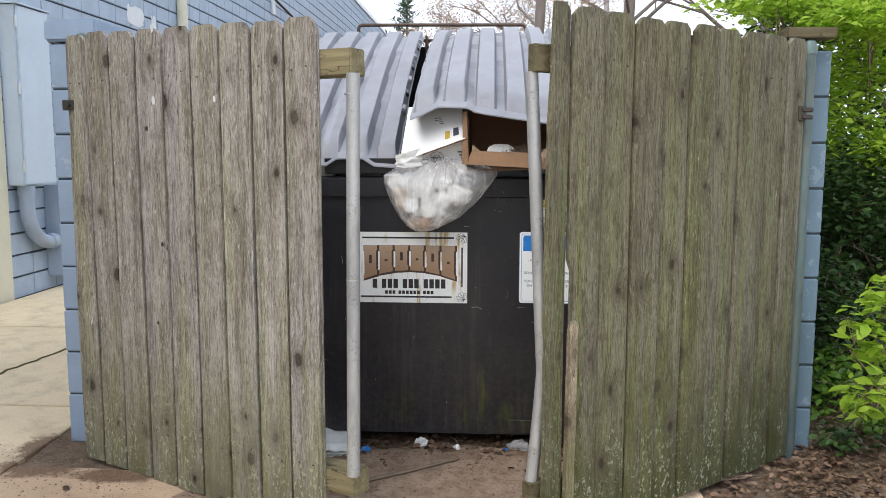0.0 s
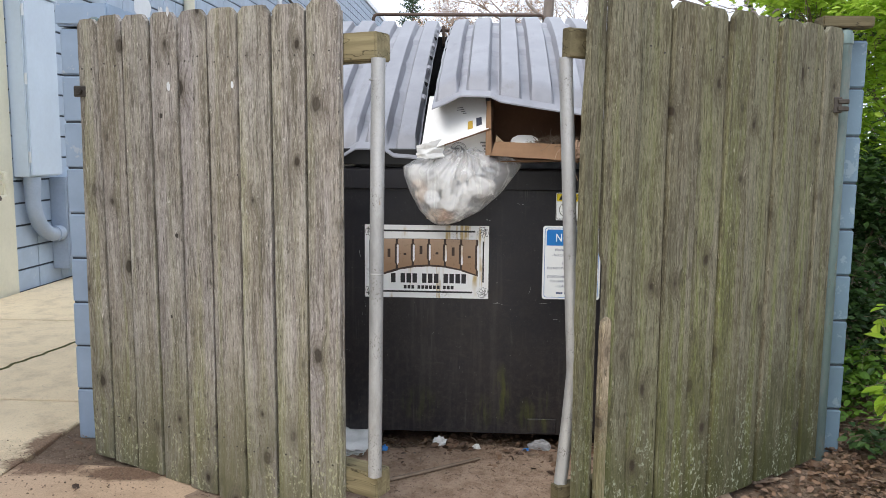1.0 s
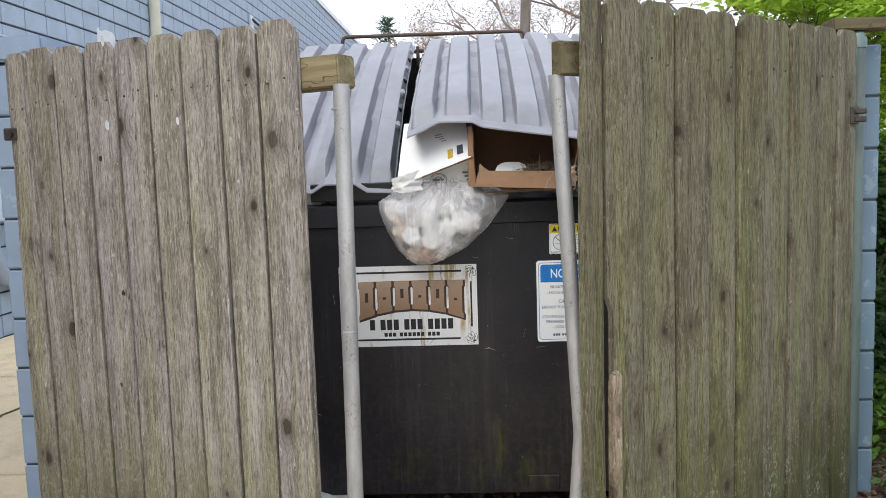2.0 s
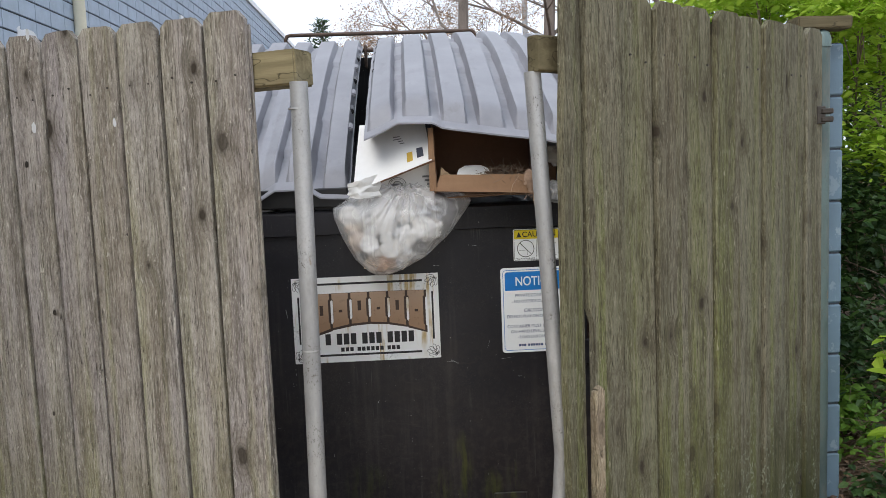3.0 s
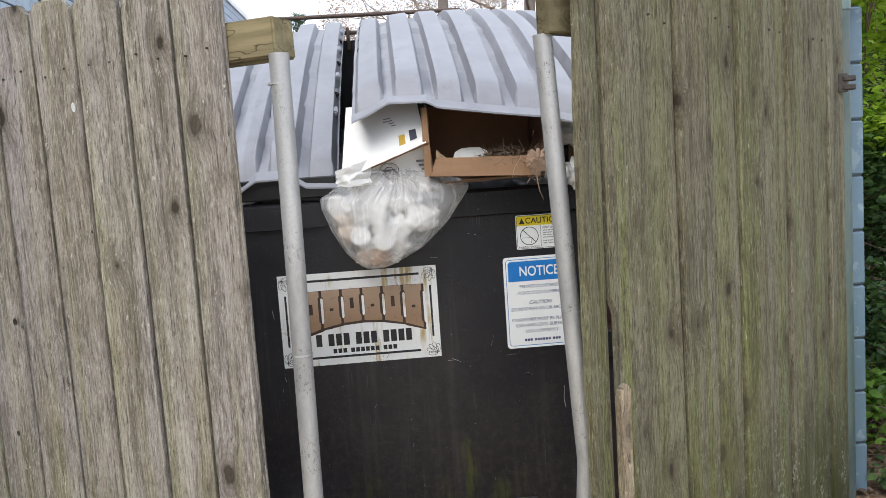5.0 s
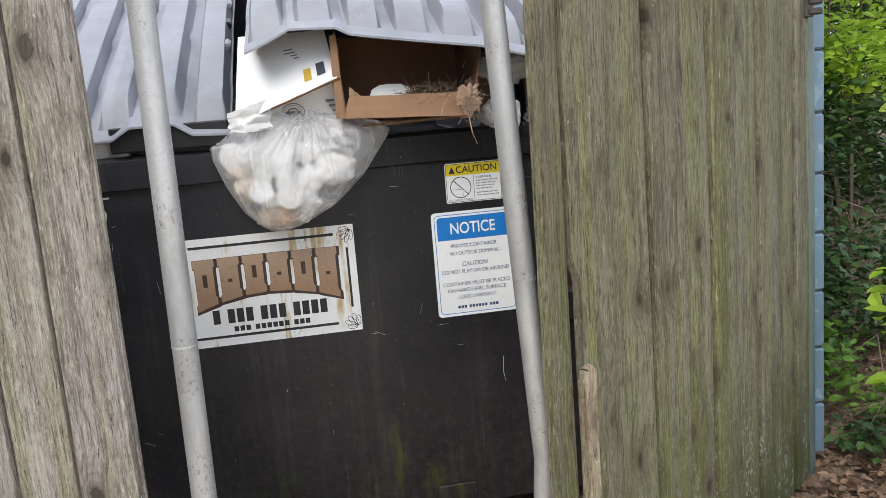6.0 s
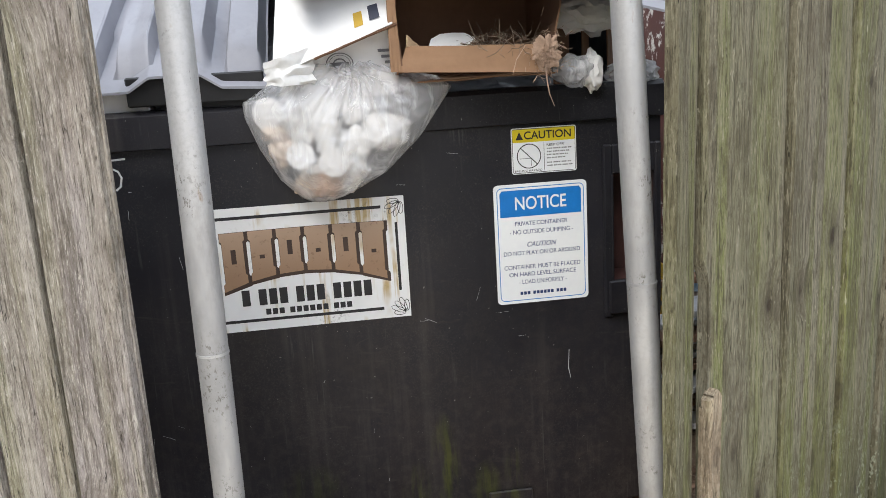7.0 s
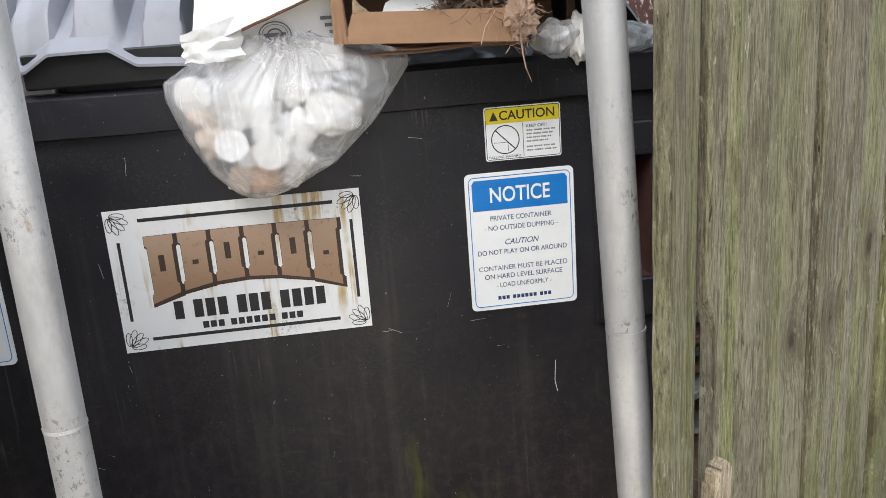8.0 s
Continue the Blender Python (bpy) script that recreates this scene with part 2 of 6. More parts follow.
def bin_paint():
    n = Nodes("black_bin_paint", 0.45, 0, 0.4)
    big, dust = n.noise(2.3, 5, 0.6), n.noise(40, 5, 0.75)
    run = n.noise(24, 5, 0.6, (1, 1, 0.05))
    c = n.mix(n.ramp(big, 0.35, 0.7), (0.0088, 0.0090, 0.0128), (0.0180, 0.0176, 0.0228))
    # brown dirt runs, thicker towards the foot
    low = n.ramp(n.math("ADD", n.height(), n.math("MULTIPLY", n.noise(5, 4), 0.5)), 0.25, 1.15, 1.0, 0.0)
    veil = n.math("MULTIPLY", n.ramp(n.noise(3.1, 5, 0.65, (1, 1, 0.6)), 0.40, 0.62), low)
    c = n.mix(n.math("MULTIPLY", veil, 0.62), c, (0.036, 0.029, 0.026))
    c = n.mix(n.math("MULTIPLY", n.ramp(run, 0.52, 0.70), n.ramp(n.math("ADD", n.math("MULTIPLY", low, 0.3), big), 0.42, 0.85, 0, 0.75)), c, (0.075, 0.066, 0.060))
    c = n.mix(n.math("MULTIPLY", n.math("MULTIPLY", low, n.ramp(dust, 0.46, 0.66)), 0.55), c, (0.068, 0.056, 0.050))
    thin = n.math("MULTIPLY", n.ramp(n.noise(75, 4, 0.6, (1, 1, 0.04)), 0.60, 0.70), n.ramp(n.noise(3.6, 4), 0.46, 0.6))
    c = n.mix(n.math("MULTIPLY", thin, 0.6), c, (0.10, 0.093, 0.088))
    specks = n.ramp(n.noise(120, 2, 0.6, (1, 1, 0.7)), 0.725, 0.76)
    c = n.mix(n.math("MULTIPLY", specks, 0.6), c, (0.3, 0.29, 0.27))
    film = n.math("MULTIPLY", n.ramp(n.noise(230, 3, 0.7), 0.52, 0.66), n.ramp(n.noise(4, 5, 0.7), 0.42, 0.62))
    c = n.mix(n.math("MULTIPLY", film, 0.4), c, (0.075, 0.07, 0.067))
    scuff = n.ramp(n.noise(16, 4, 0.75, (0.25, 1, 1), distort=1.5), 0.62, 0.70)
    c = n.mix(n.math("MULTIPLY", scuff, 0.35), c, (0.065, 0.056, 0.05))
    # green algae patches with run marks
    streaks = n.ramp(n.noise(46, 4, 0.65, (1, 1, 0.13), False), 0.42, 0.60)
    for cx, cz, wx, wz, k in ((-0.045, 0.25, 0.045, 0.16, 0.55), (-0.13, 0.17, 0.05, 0.10, 0.35), (0.15, 0.17, 0.03, 0.13, 0.4), (0.07, 0.16, 0.05, 0.09, 0.4), (-0.42, 0.2, 0.1, 0.1, 0.25)):
        dx = n.math("DIVIDE", n.math("SUBTRACT", n.height(0), cx), wx)
        dz = n.math("DIVIDE", n.math("SUBTRACT", n.height(2), cz), wz)
        rad = n.math("ADD", n.math("MULTIPLY", dx, dx), n.math("MULTIPLY", dz, dz))
        c = n.mix(n.math("MULTIPLY", n.math("MULTIPLY", n.ramp(rad, 0.0, 1.0, 1.0, 0.0), streaks), k), c, (0.10, 0.115, 0.014))
    r = n.ramp(n.noise(11, 5, 0.65), 0.3, 0.7, 0.32, 0.6)
    return n.done(c, n.noise(18, 4, 0.5), 0.12, 0.004, r)


BIN = bin_paint()


def lid_plastic():
    n = Nodes("grey_lid_plastic", 0.55, 0, 0.4)
    big, fine = n.noise(5, 5, 0.6), n.noise(110, 3, 0.6)
    c = n.mix(n.ramp(big, 0.35, 0.7), (0.225, 0.228, 0.255), (0.305, 0.308, 0.34))
    c = n.mix(n.ramp(n.noise(14, 4, 0.65, (1, 0.3, 1)), 0.56, 0.75, 0, 0.5), c, (0.17, 0.165, 0.17))
    return n.done(c, fine, 0.12, 0.001, n.ramp(big, 0.3, 0.7, 0.42, 0.6))


LID = lid_plastic()
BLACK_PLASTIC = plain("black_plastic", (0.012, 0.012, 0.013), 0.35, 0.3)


def painted_block(name, base, chip, amount, cut=0.62):
    n = Nodes(name, 0.6, 0, 0.4)
    big, fine = n.noise(5, 4), n.noise(70, 4, 0.65)
    c = n.mix(n.ramp(big, 0.35, 0.68), base, tuple(v * 0.84 for v in base))
    f = n.math("MULTIPLY", n.ramp(n.noise(11, 5, 0.7), cut, cut + 0.03), amount)
    c = n.mix(f, c, chip)
    tone = n.ramp(n.random(), 0, 1, 0, 0.25)
    c = n.mix(tone, c, tuple(v * 0.8 for v in base))
    return n.done(c, fine, 0.35, 0.003)


BLOCK_BLUE = painted_block("pale_blue_block_paint", (0.33, 0.42, 0.55), (0.52, 0.55, 0.57), 0.5)
# teal hue, darkened further: tree shade on the east wall put into the colour
BLOCK_TEAL_SHADED = painted_block("shaded_teal_block_paint", (0.135, 0.205, 0.270), (0.24, 0.31, 0.36), 0.7, 0.56)
BLOCK_WALL = painted_block("pale_blue_wall_paint", (0.42, 0.505, 0.62), (0.62, 0.65, 0.68), 0.3)
BLOCK_RED = painted_block("flaking_maroon_paint", (0.085, 0.026, 0.021), (0.62, 0.61, 0.57), 1.0, 0.54)
BLOCK_BARE = painted_block("pale_bare_block", (0.5, 0.49, 0.45), (0.3, 0.28, 0.25), 0.8)
MORTAR = plain("blue_mortar", (0.045, 0.055, 0.07), 0.9, 0.3, 20)
CREAM = plain("cream_paint", (0.68, 0.64, 0.50), 0.6, 0.08, 4)
BOX_BLUE = plain("blue_cabinet_paint", (0.54, 0.62, 0.71), 0.4, 0.07, 3)
PIPE_BLUE = plain("blue_pipe_paint", (0.33, 0.39, 0.48), 0.42, 0.1, 6)
PALE_METAL = plain("pale_metal", (0.7, 0.72, 0.74), 0.4, 0.08, 6, 0.2)


def dirt_mask(n, spots):
    """Ragged dirt patches at given places on the ground."""
    ragged = n.math("ADD", n.math("MULTIPLY", n.noise(7, 6, 0.7, (1, 1, 1), False), 1.5), n.math("MULTIPLY", n.noise(45, 4, 0.7, (1, 1, 1), False), 0.7))
    total = None
    for cx, cy, wx, wy in spots:
        dx = n.math("DIVIDE", n.math("SUBTRACT", n.height(0), cx), wx)
        dy = n.math("DIVIDE", n.math("SUBTRACT", n.height(1), cy), wy)
        rad = n.math("SQRT", n.math("ADD", n.math("MULTIPLY", dx, dx), n.math("MULTIPLY", dy, dy)))
        f = n.ramp(n.math("ADD", rad, ragged), 1.70, 2.10, 1.0, 0.0)
        total = f if total is None else n.math("MAXIMUM", total, f)
    return total


def concrete(name, light, dark, stain):
    n = Nodes(name, 0.85, 0, 0.3)
    big, mid, fine = n.noise(0.9, 5, 0.6), n.noise(6, 5, 0.65), n.noise(120, 4, 0.7)
    grit = n.noise(300, 3, 0.7)
    c = n.mix(n.ramp(big, 0.35, 0.65), light, dark)
    c = n.mix(n.ramp(mid, 0.48, 0.68, 0, 0.5), c, stain)
    c = n.mix(n.ramp(fine, 0.57, 0.68, 0, 0.55), c, tuple(v * 0.55 for v in stain))
    c = n.mix(n.ramp(fine, 0.32, 0.44, 0.4, 0), c, tuple(min(0.8, v * 1.25) for v in light))
    c = n.mix(n.ramp(grit, 0.60, 0.68, 0, 0.5), c, tuple(v * 0.5 for v in stain))
    crumbs = n.ramp(n.noise(34, 4, 0.75), 0.66, 0.70)
    c = n.mix(n.math("MULTIPLY", crumbs, 0.7), c, (0.09, 0.06, 0.042))
    dirt = dirt_mask(n, ((-1.86, 3.48, 0.26, 0.20), (-1.98, 3.34, 0.22, 0.14), (-1.62, 3.28, 0.22, 0.09), (-2.10, 3.58, 0.14, 0.20)))
    tone = n.mix(n.ramp(fine, 0.4, 0.62), (0.130, 0.072, 0.046), (0.250, 0.158, 0.105))
    c = n.mix(n.math("MULTIPLY", dirt, 0.92), c, tone)
    return n.done(c, n.math("ADD", n.math("ADD", fine, n.math("MULTIPLY", grit, 0.5)), n.math("MULTIPLY", dirt, n.noise(30, 4, 0.7))), 0.5, 0.004)


def soil(name, k):
    n = Nodes(name, 0.95, 0, 0.15)
    big, mid, fine = n.noise(1.5, 5), n.noise(14, 5, 0.7), n.noise(110, 4, 0.7)
    c = n.mix(n.ramp(big, 0.35, 0.65), tuple(v * k for v in (0.105, 0.074, 0.053)), tuple(v * k for v in (0.165, 0.120, 0.088)))
    c = n.mix(n.ramp(mid, 0.42, 0.66), c, tuple(v * k for v in (0.092, 0.062, 0.043)))
    c = n.mix(n.ramp(fine, 0.56, 0.70, 0, 0.7), c, (0.36, 0.30, 0.24))
    c = n.mix(n.ramp(n.noise(60, 4, 0.75), 0.36, 0.43, 0.7, 0), c, (0.04, 0.027, 0.02))
    return n.done(c, n.math("ADD", mid, fine), 0.7, 0.012)


CONCRETE = concrete("tan_concrete", (0.85, 0.69, 0.47), (0.75, 0.60, 0.40), (0.49, 0.375, 0.245))
DUSTY = concrete("dusty_concrete", (0.66, 0.475, 0.325), (0.55, 0.39, 0.265), (0.36, 0.245, 0.16))
SOIL, SOIL_DRY = soil("brown_soil", 1.45), soil("dry_trodden_soil", 2.5)
CRACK = plain("crack_moss", (0.09, 0.085, 0.03), 0.95, 0.4, 30)


def leafy(name, a, b, trans=0.45):
    n = Nodes(name, 0.5, 0, 0.35)
    c = n.mix(n.island(), a, b)
    n.done(c)
    tr = n.t.nodes.new("ShaderNodeBsdfTranslucent")
    n.link(c, tr.inputs["Color"])
    mx = n.t.nodes.new("ShaderNodeMixShader")
    mx.inputs[0].default_value = trans
    n.link(n.b.outputs[0], mx.inputs[1])
    n.link(tr.outputs[0], mx.inputs[2])
    n.link(mx.outputs[0], n.t.nodes["Material Output"].inputs[0])
    return n.m


LEAF_BRIGHT = leafy("fresh_green_leaf", (0.24, 0.40, 0.03), (0.46, 0.62, 0.08), 0.5)
LEAF_MID = leafy("mid_green_leaf", (0.08, 0.18, 0.025), (0.19, 0.33, 0.045), 0.42)
# darker leaf green: shadow within and below the hedge put into the colour
LEAF_SHADED = leafy("shaded_green_leaf", (0.02, 0.05, 0.015), (0.05, 0.1, 0.02), 0.2)
LEAF_DEAD = leafy("dead_brown_leaf", (0.06, 0.036, 0.024), (0.25, 0.155, 0.10), 0.1)
NEEDLE = leafy("pine_needle", (0.03, 0.065, 0.03), (0.07, 0.12, 0.06), 0.2)
BUD = leafy("russet_bud", (0.34, 0.20, 0.12), (0.50, 0.36, 0.24), 0.3)
BARK = plain("grey_bark", (0.17, 0.14, 0.12), 0.9, 0.35, 9, 0, 0.6, (1, 1, 0.25))
TWIG = plain("brown_twig", (0.2, 0.15, 0.11), 0.9, 0.3, 12)

CARD = plain("brown_cardboard", (0.26, 0.15, 0.082), 0.8, 0.12, 7)
# darker copy of CARD: shade inside boxes put into the colour; also dark scraps
CARD_SHADED = plain("shaded_cardboard", (0.17, 0.092, 0.055), 0.85, 0.15, 7)
CARD_EDGE = plain("cardboard_edge", (0.4, 0.28, 0.17), 0.85, 0.2, 40)
CARD_WHITE = plain("white_cardboard", (0.78, 0.78, 0.78), 0.55, 0.05, 5)
PAPER = plain("white_paper", (0.75, 0.75, 0.74), 0.7, 0.1, 12)
INK = plain("black_ink", (0.02, 0.02, 0.022), 0.6, 0.3)
INK_GREY = plain("grey_ink", (0.16, 0.16, 0.17), 0.6, 0.3, 60)
YELLOW = plain("yellow_print", (0.72, 0.58, 0.02), 0.45, 0.1, 20)
MUSTARD = plain("mustard_print", (0.5, 0.32, 0.03), 0.5, 0.1)
NAVY = plain("navy_print", (0.03, 0.035, 0.06), 0.5, 0.1)
BLUE = plain("blue_print", (0.012, 0.19, 0.58), 0.4, 0.08, 20)
BLUE_INK = plain("blue_ink", (0.015, 0.045, 0.15), 0.5, 0.15, 60)
CHALK = plain("white_marker", (0.6, 0.62, 0.62), 0.7, 0.3, 60)
CUP_WHITE = plain("white_cup_paper", (0.88, 0.87, 0.85), 0.5, 0.03, 10)
FOOD_TAN = plain("tan_food_paper", (0.62, 0.40, 0.26), 0.6, 0.25, 14)
FOOD_PALE = plain("pale_napkin", (0.75, 0.62, 0.5), 0.7, 0.15, 14)
NEST = plain("dry_fibre", (0.36, 0.25, 0.18), 0.9, 0.35, 30)
RUST = plain("rusty_rod", (0.10, 0.068, 0.052), 0.7, 0.4, 30, 0.3)
RED_LINING = plain("faded_red_steel", (0.066, 0.028, 0.025), 0.6, 0.5, 18)
BLUE_FOIL = plain("blue_foil", (0.03, 0.18, 0.5), 0.3, 0.3)


def sign_white():
    n = Nodes("stained_white_sign", 0.4, 0, 0.5)
    c = n.mix(n.ramp(n.noise(9, 4), 0.4, 0.7, 0, 0.25), (0.86, 0.87, 0.87), (0.70, 0.69, 0.66))
    drip = n.math("MULTIPLY", n.ramp(n.noise(42, 4, 0.6, (1, 1, 0.05)), 0.52, 0.62), n.ramp(n.noise(7, 3), 0.42, 0.58))
    c = n.mix(n.math("MULTIPLY", drip, 0.85), c, (0.46, 0.31, 0.07))
    dirt = n.math("MULTIPLY", n.ramp(n.noise(90, 4, 0.7), 0.55, 0.7), n.ramp(n.noise(7, 4, 0.6), 0.55, 0.68))
    c = n.mix(n.math("MULTIPLY", dirt, 0.8), c, (0.06, 0.055, 0.05))
    return n.done(c, n.noise(60, 2), 0.05)


def tan_print():
    n = Nodes("tan_print", 0.45, 0, 0.4)
    g = n.ramp(n.height(), 0.85, 1.02)
    c = n.mix(g, (0.33, 0.205, 0.125), (0.50, 0.365, 0.265))
    c = n.mix(n.ramp(n.noise(70, 4, 0.7), 0.58, 0.7, 0, 0.5), c, (0.15, 0.09, 0.05))
    return n.done(c)


def bag_film(name, clear, tint):
    """Thin clear film: mostly see-through, milky along its creases, where white also stands in for glints."""
    n = Nodes(name, 0.16, 0, 0.9)
    crease = n.noise(16, 5, 0.65, (1, 1, 0.30), distort=0.9)
    n.done(tint, crease, 0.8, 0.012)
    tr = n.t.nodes.new("ShaderNodeBsdfTransparent")
    mx = n.t.nodes.new("ShaderNodeMixShader")
    n.link(n.ramp(crease, 0.50, 0.68, clear, clear - 0.40), mx.inputs[0])
    tl = n.t.nodes.new("ShaderNodeBsdfTranslucent")
    n.put(tl.inputs[0], tint)
    m2 = n.t.nodes.new("ShaderNodeMixShader")
    m2.inputs[0].default_value = 0.3
    n.link(n.b.outputs[0], m2.inputs[1]), n.link(tl.outputs[0], m2.inputs[2])
    n.link(m2.outputs[0], mx.inputs[1]), n.link(tr.outputs[0], mx.inputs[2])
    n.link(mx.outputs[0], n.t.nodes["Material Output"].inputs[0])
    return n.m


SIGN, TAN = sign_white(), tan_print()
SIGN_CLEAN = plain("white_sign_enamel", (0.84, 0.87, 0.90), 0.35, 0.04, 8)
DARK_BROWN = plain("dark_brown_print", (0.05, 0.028, 0.02), 0.5, 0.3)
FILM = bag_film("clear_bag_film", 0.70, (0.96, 0.96, 0.98))
FILM_MILKY = bag_film("milky_film", 0.62, (0.95, 0.95, 0.97))
FILM_LOOSE = bag_film("loose_film", 0.62, (0.8, 0.82, 0.85))


# ---- building helpers ----
def thing(name, label, category, at=(0, 0, 0), group="", kind="", rz=0):
    ob = new(name)
    ob.empty_display_size = 0.05
    ob.matrix_world = pose(*at, 0, 0, rz)
    return tagged(ob, label, category, group, kind)


def finish(name, bm, material, smooth=False, angle=35):
    me = bpy.data.meshes.new(name)
    bmesh.ops.recalc_face_normals(bm, faces=bm.faces)
    if smooth:
        for f in bm.faces:
            f.smooth = True
        for e in bm.edges:
            if len(e.link_faces) == 2 and e.calc_face_angle(0) > radians(angle):
                e.smooth = False
    bm.to_mesh(me)
    bm.free()
    me.materials.append(material)
    return me


def part(name, bm, material, parent=None, label="", smooth=False, m=None):
    """Links a bmesh (or a mesh) as one object, under a thing or a part."""
    me = bm if isinstance(bm, bpy.types.Mesh) else finish(name, bm, material, smooth)
    ob = new(name, me)
    if m is not None:
        ob.matrix_basis = m
    if parent is not None:
        ob.parent = parent
    return tagged(ob, label)


def box(bm, lo, hi, bevel=0.0, seg=1):
    m = Matrix.Translation([(a + b) / 2 for a, b in zip(lo, hi)]) @ Matrix.Diagonal([b - a for a, b in zip(lo, hi)] + [1])
    geo = bmesh.ops.create_cube(bm, size=1, matrix=m)
    if bevel:
        edges = {e for v in geo["verts"] for e in v.link_edges}
        bmesh.ops.bevel(bm, geom=list(edges), offset=bevel, segments=seg, affect="EDGES")
    return bm


def a_box(lo, hi, bevel=0.0, seg=1):
    return box(bmesh.new(), lo, hi, bevel, seg)


def tube(bm, pts, r, sides=12, cap=True):
    """A round bar along points; r may be a number or a list."""
    pts = [Vector(p) for p in pts]
    rr = r if isinstance(r, (list, tuple)) else [r] * len(pts)
    rings = []
    up = None
    for i, p in enumerate(pts):
        d = (pts[min(i + 1, len(pts) - 1)] - pts[max(i - 1, 0)]).normalized()
        if up is None:
            up = Vector((0, 0, 1)) if abs(d.z) < 0.9 else Vector((1, 0, 0))
        side = d.cross(up).normalized()
        up = side.cross(d).normalized()
        rings.append([bm.verts.new(p + (side * math.cos(a) + up * math.sin(a)) * rr[i]) for a in (2 * math.pi * k / sides for k in range(sides))])
    for a, b in zip(rings, rings[1:]):
        for k in range(sides):
            bm.faces.new((a[k], a[(k + 1) % sides], b[(k + 1) % sides], b[k]))
    if cap:
        bm.faces.new(rings[0][::-1]), bm.faces.new(rings[-1])
    return bm


def sheet(bm, nu, nv, f, thick=None):
    """A grid of points f(u, v); with thick, a slab closed at the edges."""
    layers = [[[bm.verts.new(f(i / nu, j / nv)) for j in range(nv + 1)] for i in range(nu + 1)]]
    if thick is not None:
        layers.append([[bm.verts.new(layers[0][i][j].co + Vector(thick)) for j in range(nv + 1)] for i in range(nu + 1)])
    for g in layers:
        for i in range(nu):
            for j in range(nv):
                bm.faces.new((g[i][j], g[i + 1][j], g[i + 1][j + 1], g[i][j + 1]))
    if thick is not None:
        a, b = layers
        rim = [(i, 0) for i in range(nu)] + [(nu, j) for j in range(nv)] + [(i, nv) for i in range(nu, 0, -1)] + [(0, j) for j in range(nv, 0, -1)]
        for p, q in zip(rim, rim[1:] + rim[:1]):
            bm.faces.new((a[p[0]][p[1]], a[q[0]][q[1]], b[q[0]][q[1]], b[p[0]][p[1]]))
    return bm


def lerp(table, x):
    return float(np.interp(x, [t[0] for t in table], [t[1] for t in table]))


def wob(x, y=0.0, z=0.0, s=1.0):
    return noise.noise(Vector((x * s, y * s, z * s)))


rng = random.Random(7)

# ---- setting: ground ----
bm = bmesh.new()
sheet(bm, 60, 60, lambda u, v: (-300 + 600 * u, -300 + 600 * v, -0.03))
part("ground", bm, SOIL, None)
tagged(bpy.data.objects["ground"], "bare brown soil around the enclosure", "ground", kind="structure")


def dip(x, y):
    """The worn hollow in the ground where the gates swing."""
    across = min(1.0, max(0.0, (x + 1.75) / 1.0)) * min(1.0, max(0.0, (0.9 - x) / 0.8))
    return 0.055 * across * min(1.0, max(0.0, (y - 2.72) / 0.12)) * min(1.0, max(0.0, (3.62 - y) / 0.5))


def soil_z(x, y):
    z = -dip(x, y) + 0.012 * wob(x, y, 0, 2.1) + 0.006 * wob(x, y, 3, 9)
    if x > 1.5:
        z += min(0.5, (x - 1.5) * 0.10)
    return z


bm = sheet(bmesh.new(), 90, 110, lambda u, v: (-2.2 + 8.2 * u, 2.2 + 9.8 * v, soil_z(-2.2 + 8.2 * u, 2.2 + 9.8 * v)))
tagged(part("soil_bed", bm, SOIL, None, smooth=True), "brown soil with leaf litter inside and beside the enclosure", "soil", kind="structure")

# concrete slabs beside the building and in front of the gates
pavement = thing("pavement", "worn tan concrete slabs with dark joints", "pavement", kind="structure")


def slab(x0, x1, y0, y1, z=0.02):
    part("slab", a_box((x0, y0, -0.1), (x1, y1, z), 0.006, 1), CONCRETE, pavement)


for y0, y1 in ((-6.0, -3.0), (-3.0, 0.0), (0.0, 2.1), (2.1, 4.17), (4.19, 6.08), (6.10, 8.0), (8.02, 11.0)):
    slab(-4.4, -2.12 if y1 > 3 else -2.6, y0 + 0.01, y1)
for x0, x1, y1 in ((-2.10, 0.86, 3.34),):
    part("slab", sheet(bmesh.new(), 60, 16, lambda u, v: (x0 + (x1 - x0) * u, 2.71 + (y1 - 2.71) * v, 0.021 - dip(x0 + (x1 - x0) * u, 2.71 + (y1 - 2.71) * v)), (0, 0, -0.1)), DUSTY, pavement, "dusty brown concrete apron")
for x0, x1 in ((-2.59, 0.4), (0.42, 3.4)):
    for y0, y1 in ((-6.0, -3.0), (-3.0, 0.0), (0.0, 2.7)):
        slab(x0, x1, y0 + 0.01, y1, 0.016)
bm = tube(bmesh.new(), [(-3.4 + 0.02 * wob(i, 5), 4.4 + 0.0 * i, 0.02) if i < 0 else (-3.06 + 0.011 * i + 0.03 * wob(i * 0.7), 4.7 + 0.075 * i + 0.04 * wob(i * 0.5, 8), 0.018) for i in range(11)], 0.012, 5)
part("crack", bm, CRACK, pavement, "mossy crack in the concrete")

def drift(u, v):
    """A ragged low mound of soil that lies over the apron's edge."""
    ca, sa = math.cos(2 * math.pi * u), math.sin(2 * math.pi * u)
    x = -0.25 + 1.2 * v * ca * (1 + 0.35 * wob(ca * 2, sa * 2, 2))
    y = 3.36 + 0.36 * v * sa * (1 + 0.35 * wob(ca * 2, sa * 2, 7))
    return (x, y, 0.022 - dip(x, y) + 0.012 * (1 - v * v) + 0.003 * wob(u * 20, v * 9, 2) * (1 - v))


